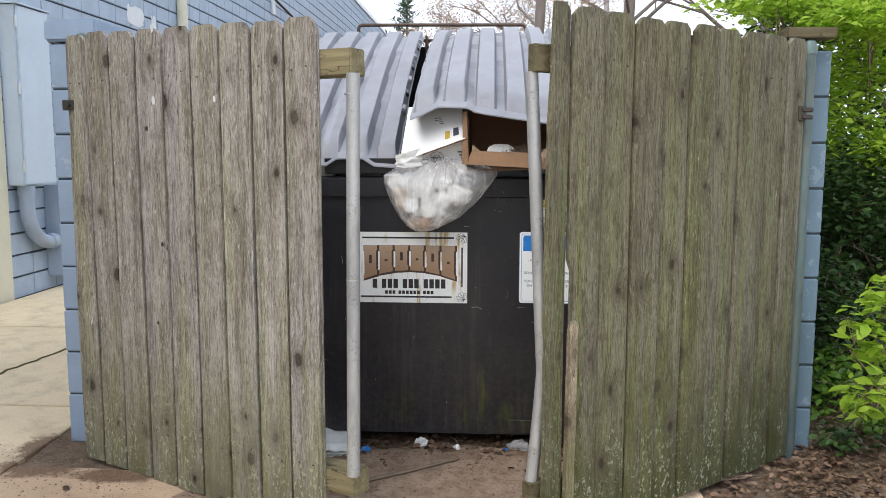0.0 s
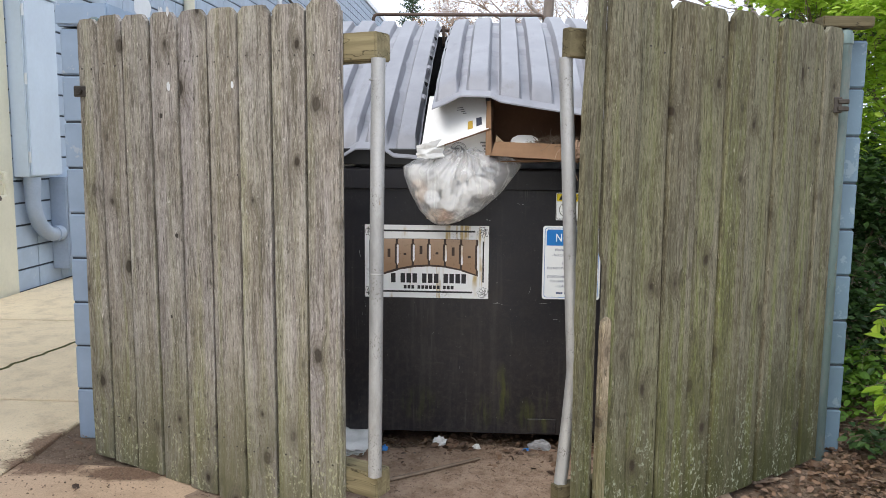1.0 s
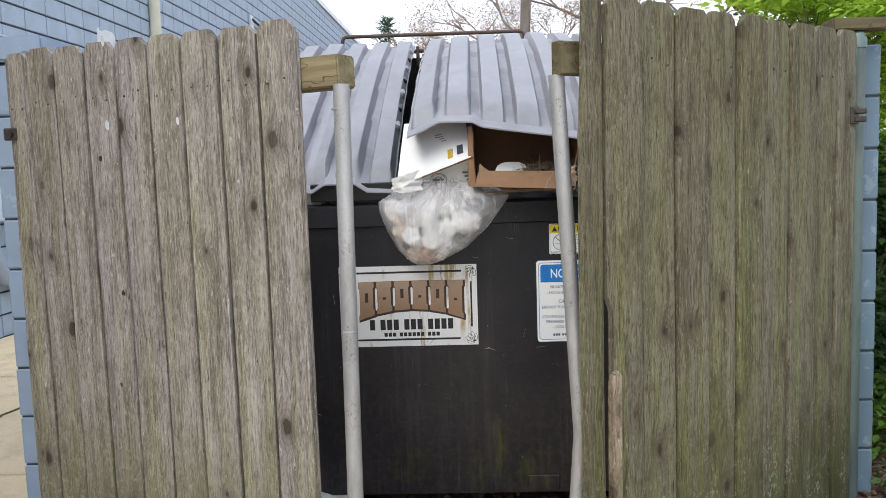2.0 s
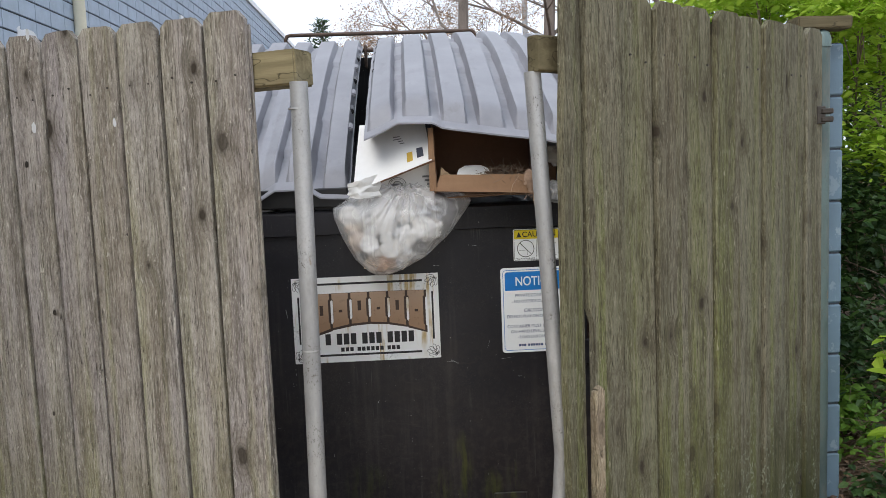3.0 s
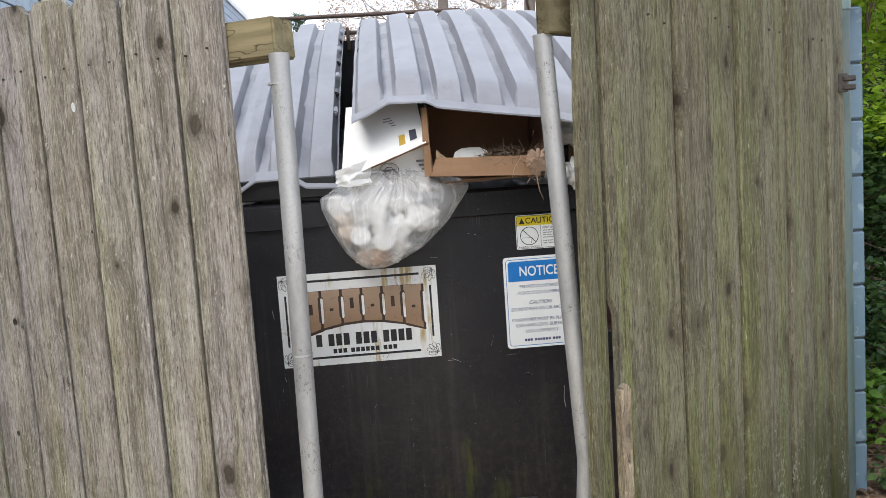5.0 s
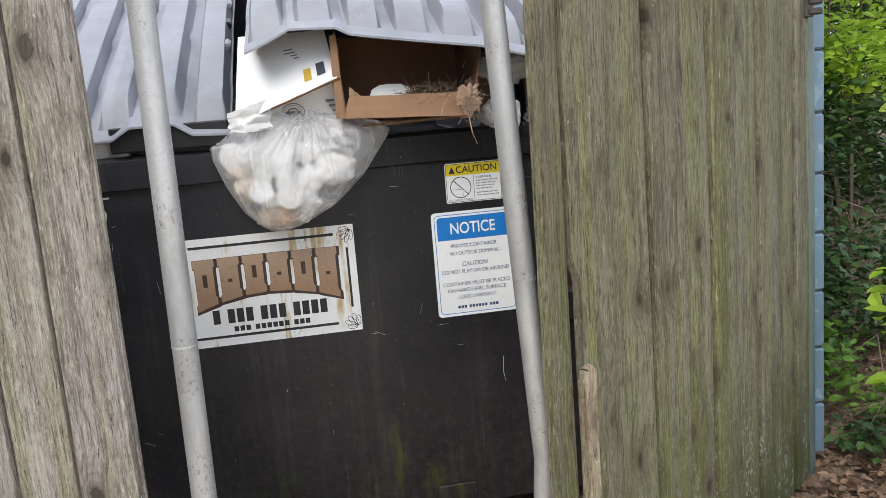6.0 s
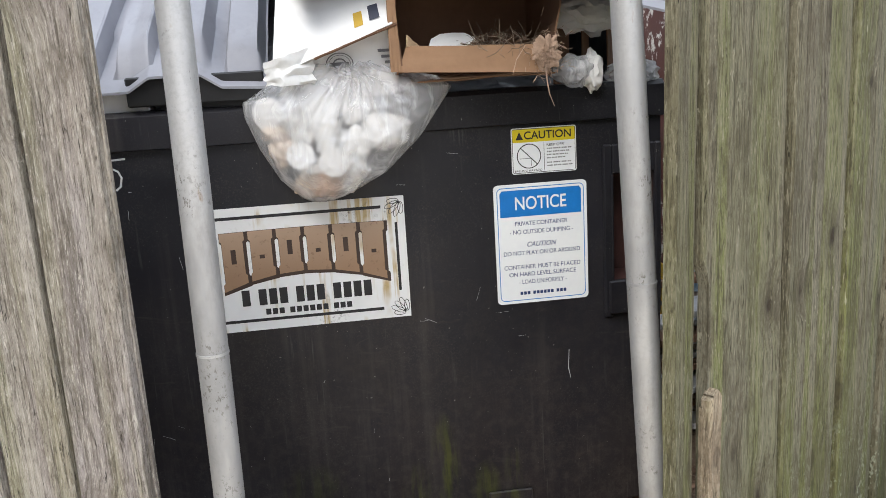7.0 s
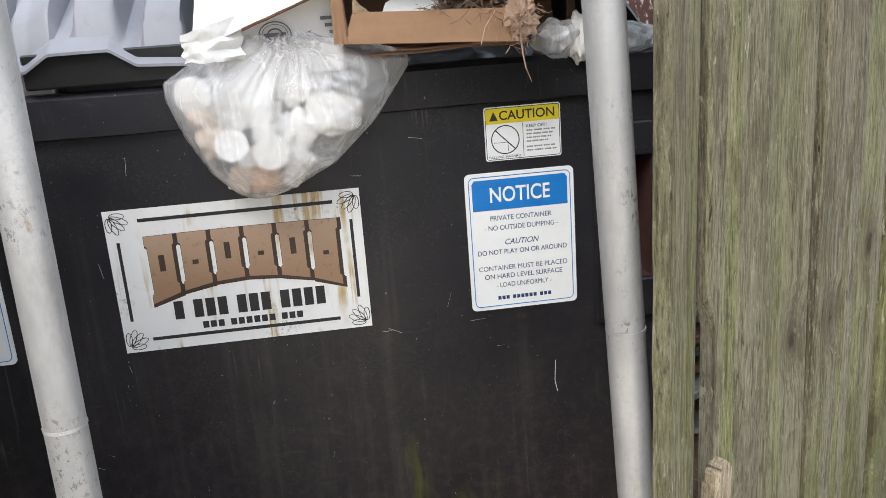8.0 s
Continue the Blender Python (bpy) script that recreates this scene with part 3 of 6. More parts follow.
part("soil_drift", sheet(bmesh.new(), 60, 14, drift), SOIL_DRY, pavement, "soil washed over the concrete", True)

# ---- setting: enclosure walls of painted block ----
COURSE, LONG = 0.206, 0.406


def block_mesh(name, lx, ly, lz, material):
    return finish(name, a_box((0, 0, 0), (lx, ly, lz), 0.006, 1), material)


def block_wall(name, label, x0, y0, y1, base, courses, face_out, face_in, red=0.0):
    """A wall of single blocks 0.2 m thick that runs along y."""
    wall = thing(name, label, "wall", kind="structure")
    part("mortar_core", a_box((x0 + 0.006, y0 + 0.008, 0), (x0 + 0.194, y1, base + courses * COURSE - 0.004)), MORTAR, wall)
    full = block_mesh("block", 0.2, LONG - 0.008, COURSE - 0.008, face_out)
    half = block_mesh("block", 0.2, LONG / 2 - 0.008, COURSE - 0.008, face_out)
    low = block_mesh("block", 0.2, LONG - 0.008, base - 0.008, face_out)
    y = y0
    while y < y1 - 0.1:
        part("block", low, None, wall, m=pose(x0, y, 0))
        y += LONG
    for k in range(courses):
        y = y0
        first = True
        while y < y1 - 0.1:
            short = first and k % 2
            part("block", half if short else full, None, wall, m=pose(x0 + rng.uniform(-0.001, 0.001), y, base + k * COURSE))
            y += LONG / 2 if short else LONG
            first = False
    if face_in is not None:
        xi = x0 - 0.004 if red > 0 else x0 + 0.204
        part("old_paint", a_box((min(xi, x0 + 0.1), y0 + 1.5, 0.05), (max(xi, x0 + 0.1), y1, base + courses * COURSE - 0.25)), face_in, wall, "flaking maroon paint over pale block")
    return wall


block_wall("wall_east", "teal blue painted block wall, tree shade put into its colour, with flaking maroon inner face", 1.305, 3.81, 6.0, 0.21, 8, BLOCK_TEAL_SHADED, BLOCK_RED, 1.0)
block_wall("wall_west", "pale blue painted block wall with chipped top corner", -2.03, 3.70, 6.0, 0.245, 8, BLOCK_BLUE, None)
tagged(part("wall_north", a_box((-2.03, 6.0, 0), (1.505, 6.2, 1.6)), BLOCK_BARE), "pale bare block wall at the back of the enclosure", "wall", kind="structure")

# ---- setting: the building ----
XW = -4.45
building = thing("building", "long pale blue block building with dark joints", "building", kind="structure")
part("wall", a_box((XW - 0.3, -8.0, 0), (XW - 0.012, 46.0, 6.15)), MORTAR, building)


def facade_blocks(y0, y1, z0, z1):
    """Joined blocks of the facade with recessed joints."""
    vs, fs = [], []
    nz, ny = int(round((z1 - z0) / COURSE)), int(round((y1 - y0) / LONG))
    for i in range(ny):
        for k in range(nz):
            a, b = y0 + i * LONG + 0.006, y0 + (i + 1) * LONG - 0.006
            c, d = z0 + k * COURSE + 0.008, z0 + (k + 1) * COURSE - 0.008
            o = len(vs)
            vs += [(XW - 0.012, a, c), (XW - 0.012, b, c), (XW - 0.012, b, d), (XW - 0.012, a, d)]
            vs += [(XW, a + 0.004, c + 0.004), (XW, b - 0.004, c + 0.004), (XW, b - 0.004, d - 0.004), (XW, a + 0.004, d - 0.004)]
            fs += [(o + 4, o + 5, o + 6, o + 7)] + [(o + p, o + (p + 1) % 4, o + 4 + (p + 1) % 4, o + 4 + p) for p in range(4)]
    me = bpy.data.meshes.new("facade_blocks")
    me.from_pydata(vs, [], fs)
    me.materials.append(BLOCK_WALL)
    return tagged(part("facade_blocks", me, None, building), kind="stuff")


facade_blocks(6.4, 45.8, 0.0, 6.14)
part("roof_edge", a_box((XW - 0.34, -8.0, 6.15), (XW + 0.05, 46.0, 6.3), 0.01), PALE_METAL, building)
part("downspout", tube(bmesh.new(), [(XW + 0.07, 11.6, 0), (XW + 0.07, 11.6, 6.2)], 0.075, 12), CREAM, building, "cream metal downspout", True)
part("pilaster", a_box((XW - 0.05, 5.4, 0), (XW + 0.02, 7.25, 6.1), 0.01), CREAM, building, "cream painted wall bay")


# ---- gates ----
def board_mesh(w, h, tops=0.03, left=None, seed=0, thick=0.019, open_joint=1.0):
    """A dog-eared picket: local x across, y through, z up. left(z): how far its left edge is cut in."""
    xs = [-w / 2, -w / 2 + 0.005, -w / 2 + tops, 0, w / 2 - tops, w / 2 - 0.005, w / 2]
    n = 40 if left else 18
    bm = bmesh.new()
    cup = rng.uniform(-0.004, 0.004)
    grids = []
    gap = rng.uniform(0.0034, 0.0052) * open_joint
    for side in (-1, 1):
        g = []
        for i, x in enumerate(xs):
            col = []
            for j in range(n + 1):
                s = j / n
                top = h - max(0.0, abs(x) - (w / 2 - tops)) * 0.9 + 0.004 * wob(x * 9, seed, 4)
                z = s * top
                edge = 0.0025 * wob(z * 6, seed, i // 4) if i in (0, 1, 5, 6) else 0.0
                xx = x + edge
                if left:
                    xx = max(xx, -w / 2 + left(z) + (0.001 * i))
                if i in (0, 6):
                    xx -= math.copysign(gap, x)
                if i in (1, 5):
                    xx -= math.copysign(gap * 0.6, x)
                y = side * (thick / 2 - (0.004 if i in (0, 6) and side < 0 else 0.0)) + cup * (x / w * 2) ** 2 + 0.006 * wob(z * 0.9, seed, 9)
                col.append(bm.verts.new((xx, y, z)))
            g.append(col)
        grids.append(g)
    for g in grids:
        for i in range(6):
            for j in range(n):
                bm.faces.new((g[i][j], g[i + 1][j], g[i + 1][j + 1], g[i][j + 1]))
    a, b = grids
    for j in range(n):
        for i in (0, 6):
            bm.faces.new((a[i][j], a[i][j + 1], b[i][j + 1], b[i][j]))
    if not left:
        for sx in (-1, 1):
            box(bm, (min(sx * w / 2, sx * (w / 2 - 0.012)), thick / 2 - 0.003, 0.01), (max(sx * w / 2, sx * (w / 2 - 0.012)), thick / 2 + 0.004, h - tops - 0.01))
    for i in range(6):
        for j in (0, n):
            bm.faces.new((a[i][j], a[i + 1][j], b[i + 1][j], b[i][j]))
    return bm


def set_board(gate, p0, p1, z0, z1, material, left=None, proud=0.0, seed=0, lean=0.0, name="board", label=""):
    """A board whose foot runs in plan from p0 to p1, front towards -y."""
    dx, dy = p1[0] - p0[0], p1[1] - p0[1]
    w = math.hypot(dx, dy)
    ang = math.degrees(math.atan2(dy, dx))
    nx, ny = dy / w, -dx / w
    m = pose((p0[0] + p1[0]) / 2 + nx * proud, (p0[1] + p1[1]) / 2 + ny * proud, z0, 0, lean, ang)
    return part(name, board_mesh(w - (0.0035 if gate is gate_w else 0.0022), z1 - z0, left=left, seed=seed, open_joint=1.0 if gate is gate_w else 0.3), material, gate, label, True, m)


def timber(bm_len, h, d):
    bm = bmesh.new()
    box(bm, (0, 0, 0), (bm_len, d, h), 0.005, 2)
    bmesh.ops.subdivide_edges(bm, edges=[e for e in bm.edges if e.calc_length() > 0.3], cuts=6)
    for v in bm.verts:
        v.co += Vector((0.004 * wob(v.co.x * 5, v.co.y * 30, v.co.z * 30), 0.002 * wob(v.co.x * 9, 3, v.co.z * 20), 0.002 * wob(v.co.x * 9, v.co.y * 20, 7)))
    return bm


def left_line(x):
    return 2.572 - 0.49 * x


WEST_OUT = Vector((-0.44, -0.898, 0))
gate_w = thing("wooden_gate", "weathered grey dog-eared board gate on a pipe frame, ajar", "gate", group="enclosure gates")
lx = [-1.833, -1.714, -1.580, -1.442, -1.305, -1.167, -1.028, -0.888, -0.750, -0.618]
lt = [1.888, 1.893, 1.885, 1.883, 1.880, 1.876, 1.875, 1.870, 1.873]
for i, (a, b) in enumerate(zip(lx, lx[1:])):
    set_board(gate_w, (a, left_line(a)), (b, left_line(b)), 0.028 - dip((a + b) / 2, 3.1) * 0.9 + rng.uniform(-0.004, 0.004), lt[i], WOOD_GREY, seed=i * 3.1, proud=rng.uniform(-0.003, 0.003))
for a, b in zip(lx, lx[1:]):
    for f in (0.28, 0.72):
        for z in (1.70, 0.235):
            x = a + (b - a) * f
            q = Vector((x, left_line(x), z + rng.uniform(-0.015, 0.015))) + WEST_OUT * 0.0095
            part("nail", tube(bmesh.new(), [q, q + WEST_OUT * 0.0035], 0.0032, 6), DARK_STEEL, gate_w)
LANG = math.degrees(math.atan2(-0.49, 1))
for z in (1.666, 0.140):
    name = "upper_beam" if z > 1 else "lower_beam"
    part(name, timber(1.41, 0.094, 0.09), TIMBER, gate_w, "yellow-green treated timber beam with a split end", False, pose(-1.76, left_line(-1.76) + 0.022, z, 0, 0, LANG))


def pipe(gate, pts, r, material, label="", name="frame_pipe"):
    fine = []
    for a, b in zip(pts, pts[1:]):
        fine += [tuple(a[i] + (b[i] - a[i]) * k / 6 for i in range(3)) for k in range(6)]
    fine.append(pts[-1])
    return part(name, tube(bmesh.new(), fine, r, 20), material, gate, label, True)


pole = pipe(gate_w, [(-0.500, 2.838, 0.228), (-0.486, 2.838, 1.672)], 0.0242, GALV, "galvanised steel pipe with scuffs")
for z in (0.95, 1.60):
    part("coupling", tube(bmesh.new(), [(-0.493, 2.838, z), (-0.493, 2.838, z + 0.004)], 0.0251, 20), GALV, gate_w, "", True)
part("hinge_bolt", a_box((-1.845, 3.44, 1.575), (-1.79, 3.458, 1.62), 0.004), DARK_STEEL, gate_w)
part("hinge_bolt", tube(bmesh.new(), [(-1.815, 3.446, 1.597), (-1.815, 3.425, 1.597)], 0.011, 6), DARK_STEEL, gate_w)


def right_line(x):
    return 0.14323 * x * x + 0.59137 * x + 2.62135


for x, z, w, h, mm in ((-1.347, 1.603, 0.010, 0.016, PALE_METAL), (-1.051, 1.600, 0.007, 0.012, PALE_METAL), (-1.388, 1.492, 0.008, 0.011, DARK_STEEL), (-1.340, 1.884, 0.008, 0.018, PALE_METAL), (-1.330, 1.028, 0.008, 0.010, DARK_STEEL), (-1.369, 0.699, 0.006, 0.008, DARK_STEEL), (-1.037, 1.273, 0.004, 0.004, DARK_STEEL)):
    bm = bmesh.new()
    n0 = WEST_OUT
    t0 = Vector((0.898, -0.44, 0))
    c0 = Vector((x, left_line(x), z)) + n0 * 0.0128
    bm.faces.new([bm.verts.new(c0 + t0 * w * math.cos(a) * (1 + 0.4 * wob(a * 2, x * 9)) + Vector((0, 0, h * math.sin(a) * (1 + 0.4 * wob(a * 2, z * 9))))) for a in (2 * math.pi * k / 12 for k in range(12))])
    part("chip", bm, mm, gate_w, "chipped hole in a board")
gate_e = thing("wooden_gate", "greenish weathered board gate with a broken picket, ajar", "gate", group="enclosure gates")
rx = [0.182, 0.249, 0.368, 0.488, 0.608, 0.728, 0.845, 0.967, 1.088, 1.220, 1.330]
rt = [1.888, 1.882, 1.878, 1.870, 1.872, 1.872, 1.872, 1.872, 1.876, 1.880]
for i, (a, b) in enumerate(zip(rx, rx[1:])):
    cut = None
    if i == 0:
        cut = lambda z: 0.006 + 0.005 * wob(z * 14, 2) + 0.004 * wob(z * 40, 5) + (0.005 if z < 0.75 else 0) + 0.020 * min(1.0, max(0.0, (z - 1.42) / 0.35))
    if i == 1:
        cut = lambda z: 0.017 + 0.002 * wob(z * 20, 1) if z < 0.98 else 0.0
    pa = (0.177, 2.690) if i == 0 else (a, right_line(a))
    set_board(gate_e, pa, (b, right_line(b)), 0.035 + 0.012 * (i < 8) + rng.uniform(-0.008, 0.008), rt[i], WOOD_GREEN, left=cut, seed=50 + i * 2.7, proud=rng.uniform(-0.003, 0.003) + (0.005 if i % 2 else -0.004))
set_board(gate_e, (0.245, right_line(0.245)), (0.279, right_line(0.279)), 0.05, 0.84, WOOD_STUB, proud=0.020, seed=99, lean=0.7, name="broken_board", label="splintered stub of a broken picket")
for z in (1.665, 0.17):
    name = "upper_beam" if z > 1 else "lower_beam"
    bm = bmesh.new()
    sec = [(0.004, 0.0), (0.036, 0.0), (0.04, 0.004), (0.04, 0.086), (0.036, 0.09), (0.004, 0.09), (0.0, 0.086), (0.0, 0.004)]
    rows = []
    for k in range(25):
        x = 0.140 + (1.30 - 0.140) * k / 24
        t = Vector((1, 0.28646 * x + 0.59137, 0)).normalized()
        o = Vector((x, right_line(x), z)) + Vector((-t.y, t.x, 0)) * 0.014
        rows.append([bm.verts.new(o + Vector((-t.y, t.x, 0)) * (a + 0.002 * wob(k, a * 40)) + Vector((0, 0, b + 0.002 * wob(k * 0.7, b * 30)))) for a, b in sec])
    for a, b in zip(rows, rows[1:]):
        for q in range(8):
            bm.faces.new((a[q], a[(q + 1) % 8], b[(q + 1) % 8], b[q]))
    bm.faces.new(rows[0]), bm.faces.new(rows[-1])
    part(name, bm, TIMBER_DULL_SHADED, gate_e, "treated timber beam with its shade put into a darker colour")
pipe(gate_e, [(0.141, 2.758, 0.24), (0.164, 2.758, 0.50), (0.175, 2.758, 0.650), (0.167, 2.758, 0.80), (0.139, 2.757, 1.35), (0.122, 2.756, 1.667)], 0.0222, GALV, "dented galvanised pipe bent near its foot")
for z in (1.02, 1.585):
    x = 0.1560 if z < 1.2 else 0.1265
    part("coupling", tube(bmesh.new(), [(x, 2.757, z), (x, 2.757, z + 0.004)], 0.0228, 20), GALV, gate_e, "", True)
for a, b in zip(rx[1:], rx[2:]):
    for f in (0.28, 0.72):
        for z in (1.71, 0.215):
            x = a + (b - a) * f
            t = Vector((0.28646 * x + 0.59137, -1, 0)).normalized()
            q = Vector((x, right_line(x), z + rng.uniform(-0.015, 0.015))) + t * 0.0095
            part("nail", tube(bmesh.new(), [q, q + t * 0.0045], 0.0032, 6), DARK_STEEL, gate_e)
hb = bmesh.new()
box(hb, (1.300, 3.612, 1.535), (1.335, 3.628, 1.60), 0.003)
for z in (1.552, 1.582):
    box(hb, (1.315, 3.606, z - 0.010), (1.362, 3.640, z + 0.010), 0.004)
part("hinge", hb, DARK_STEEL, gate_e, "dark steel strap hinge")


def post(x, y, h, material, label):
    p = thing("gate_post", label, "post", (x, y, 0), group="gate posts")
    part("pipe", tube(bmesh.new(), [(0, 0, 0), (0, 0, h)], 0.030, 18), material, p, "", True)
    bm = bmesh.new()
    tube(bm, [(0, 0, h - 0.02), (0, 0, h + 0.012), (0, 0, h + 0.035), (0, 0, h + 0.045)], [0.034, 0.034, 0.026, 0.01], 18)
    part("cap", bm, POST_GREEN, p, "dull metal dome cap", True)
    return p


post(1.372, 3.722, 1.846, POST_GREEN, "faded green steel gate post beside the block wall")
post(-1.80, 3.56, 1.87, POST_GREEN, "faded green steel gate post beside the block wall")
bm = timber(0.22, 0.046, 0.09)
tagged(part("timber_offcut", bm, TIMBER_DULL_SHADED, None, "", False, pose(1.265, 3.685, 1.893, 0, 0, 5)), "short weathered timber offcut lying on the gate post", "timber")

# ---- the bin ----
BX0, BX1, BY, BYB = -1.385, 0.595, 3.745, 5.30
bin_ = thing("waste_container", "large black steel waste container, overfull, with signs", "dumpster", (-0.395, 4.5, 0))
bin_inv = bin_.matrix_world.inverted()


def bpart(name, bm, material, label="", smooth=False, parent=None):
    ob = part(name, bm, material, parent or bin_, label, smooth)
    if parent is None:
        ob.matrix_parent_inverse = bin_inv
    return ob


# front face with the two fork openings
bm = bmesh.new()
zs = [0.07, 0.745, 1.05, 1.20]
cells = [(BX0, -1.365), (-1.365, -1.245), (-1.245, 0.455), (0.455, 0.575), (0.575, BX1)]
for x0, x1 in cells:
    for z0, z1 in zip(zs, zs[1:]):
        if abs(x1 - x0 - 0.12) < 0.01 and z0 == 0.745:
            continue
        box(bm, (x0, BY, z0), (x1, BY + 0.006, z1))
bmesh.ops.remove_doubles(bm, verts=bm.verts, dist=0.0005)
bpart("front_panel", bm, BIN, "scuffed black steel front")
for sx0, sx1, nm in ((BX0, BX0 + 0.006, "side_panel"), (BX1 - 0.006, BX1, "side_panel")):
    bm = bmesh.new()
    prof = [(BY + 0.006, 0.07), (BYB, 0.07), (BYB, 2.06), (BY + 0.006, 1.29)]
    a = [bm.verts.new((sx0, y, z)) for y, z in prof]
    b = [bm.verts.new((sx1, y, z)) for y, z in prof]
    bm.faces.new(a), bm.faces.new(b)
    for k in range(4):
        bm.faces.new((a[k], a[(k + 1) % 4], b[(k + 1) % 4], b[k]))
    bpart(nm, bm, BIN)
bpart("back_panel", a_box((BX0, BYB, 0.07), (BX1, BYB + 0.008, 2.06)), BIN)
bpart("floor_panel", a_box((BX0 + 0.006, BY + 0.006, 0.07), (BX1 - 0.006, BYB, 0.078)), BIN)
# rolled top rim
bm = bmesh.new()
prof = [(-0.001, 1.192), (-0.015, 1.196), (-0.017, 1.240), (-0.016, 1.276), (-0.006, 1.288), (0.035, 1.290), (0.055, 1.28), (0.05, 1.2)]
sheet(bm, 40, len(prof) - 1, lambda u, v: (BX0 - 0.004 + (BX1 - BX0 + 0.008) * u, BY + prof[round(v * (len(prof) - 1))][0], prof[round(v * (len(prof) - 1))][1] + 0.003 * wob(u * 7, v)))
bpart("rim", bm, BIN, "dented black steel rim", True)
for sx in (-1.305, 0.515):
    bm = bmesh.new()
    for lo, hi in (((sx - 0.085, BY - 0.012, 0.64), (sx - 0.06, BY, 1.125)), ((sx + 0.06, BY - 0.012, 0.64), (sx + 0.078, BY, 1.125)), ((sx - 0.075, BY - 0.022, 0.652), (sx + 0.06, BY - 0.0125, 0.748)), ((sx - 0.06, BY - 0.012, 1.045), (sx + 0.06, BY, 1.125)), ((sx - 0.064, BY - 0.016, 0.748), (sx - 0.058, BY, 1.045))):
        box(bm, lo, hi, 0.004)
    bpart("fork_pocket", bm, BIN, "worn steel fork pocket")
    bm = bmesh.new()
    for lo, hi in (((sx - 0.066, BY + 0.008, 0.735), (sx - 0.060, BY + 0.6, 1.06)), ((sx + 0.060, BY + 0.008, 0.735), (sx + 0.066, BY + 0.6, 1.06)), ((sx - 0.06, BY + 0.008, 0.735), (sx + 0.06, BY + 0.6, 0.745)), ((sx - 0.06, BY + 0.12, 0.746), (sx + 0.06, BY + 0.128, 1.06))):
        box(bm, lo, hi)
    bpart("pocket_lining", bm, RED_LINING, "faded red steel lining")
for sx in (-1.25, 0.28):
    bm = a_box((sx, BY + 0.05, 0.0), (sx + 0.12, BYB - 0.1, 0.068), 0.004)
    bpart("skid", bm, BIN)
bm = a_box((0.075, BY - 0.010, 0.078), (0.205, BY - 0.001, 0.145), 0.003)
bpart("foot_plate", bm, BIN, "welded plate low on the front")
# bar frame behind the lids, and the hinge rod
bm = tube(bmesh.new(), [(-0.884, 5.45, 1.6), (-0.884, 5.45, 2.195), (-0.876, 5.45, 2.212), (-0.86, 5.45, 2.219), (0.185, 5.45, 2.214), (0.20, 5.45, 2.206), (0.207, 5.45, 2.19), (0.207, 5.45, 1.6)], 0.011, 10)
bpart("lid_stop_bar", bm, RUST, "rusty bent steel bar", True)
for x in (-0.884, 0.207):
    bpart("bar_bracket", a_box((x - 0.03, 5.308, 1.6), (x + 0.03, 5.47, 1.66), 0.004), RUST)
bpart("hinge_rod", tube(bmesh.new(), [(BX0, 5.27, 2.085), (BX1, 5.27, 2.105)], 0.011, 10), RUST, "rusty hinge rod", True)
for x in (-1.38, -0.42, 0.59):
    bpart("hinge_lug", a_box((x - 0.008, 5.24, 2.0), (x + 0.008, 5.31, 2.12), 0.003), RUST)


def lid(x0, x1, front, fy, bulge, ribs, sag=0.0):
    """A ribbed plastic lid from the hinge rod to its front edge; front: z over x."""
    def rib(x, groove=True):
        h = 0.0
        for c, w in ribs:
            d = abs(x - c) - w / 2
            h = max(h, min(1.0, max(0.0, (0.009 - d) / 0.010)))
            if 0.009 < d < 0.020 and groove:
                h = min(h, -0.30)
        return h

    def f(u, v):
        x = x0 + (x1 - x0) * u
        zf = lerp(front, x)
        y = 5.27 + (fy(x) - 5.27) * v
        z = 2.098 + (zf - 2.098) * v + bulge(u) * math.sin(math.pi * v ** 0.85)
        e = 1 - min(1.0, max(0.0, (0.972 - v) / 0.034))
        r = rib(x, v < 0.92) * math.sqrt(max(0.0, 1 - e * e)) * min(1.0, v / 0.03 + 0.25)
        k = round((x - x0) / 0.066) % 3
        step = 0.0150 * sum(v > q for q in (0.24 + 0.03 * k, 0.46 + 0.03 * k, 0.66 + 0.03 * k, 0.84)) - 0.020
        floor_z = 0.040 * v - step
        z += floor_z + (0.060 - floor_z) * r + 0.006 * wob(x * 5, v * 4, 2)
        if v > 0.99:
            z -= 0.006
        return (x, y, z)

    us = max(40, int((x1 - x0) / 0.005))
    bm = sheet(bmesh.new(), us, 74, f, (0, 0, -0.006))
    return bm


ribs_w = [(-0.488 - 0.132 * k, 0.078 + 0.004 * (k % 2)) for k in range(7)]
front_w = [(-1.40, 1.345), (-0.76, 1.345), (-0.71, 1.375), (-0.59, 1.378), (-0.54, 1.345), (-0.43, 1.338)]
lid_w = bpart("lid", lid(-1.395, -0.432, front_w, lambda x: 3.70 + 0.01 * wob(x * 4), lambda u: 0.035 + 0.02 * u, ribs_w), LID, "grey ribbed plastic lid, sagging", True)
ribs_e = [(-0.302 + 0.134 * k, 0.078 + 0.005 * (k % 2)) for k in range(7)]
front_e = [(-0.37, 1.545), (-0.30, 1.575), (-0.24, 1.604), (-0.115, 1.596), (-0.08, 1.578), (0.28, 1.525), (0.61, 1.44)]
lid_e = bpart("lid", lid(-0.362, 0.605, front_e, lambda x: 3.56 + 0.02 * wob(x * 3, 4), lambda u: 0.055 + 0.05 * math.sin(math.pi * u), ribs_e), LID, "grey ribbed plastic lid propped up by boxes", True)


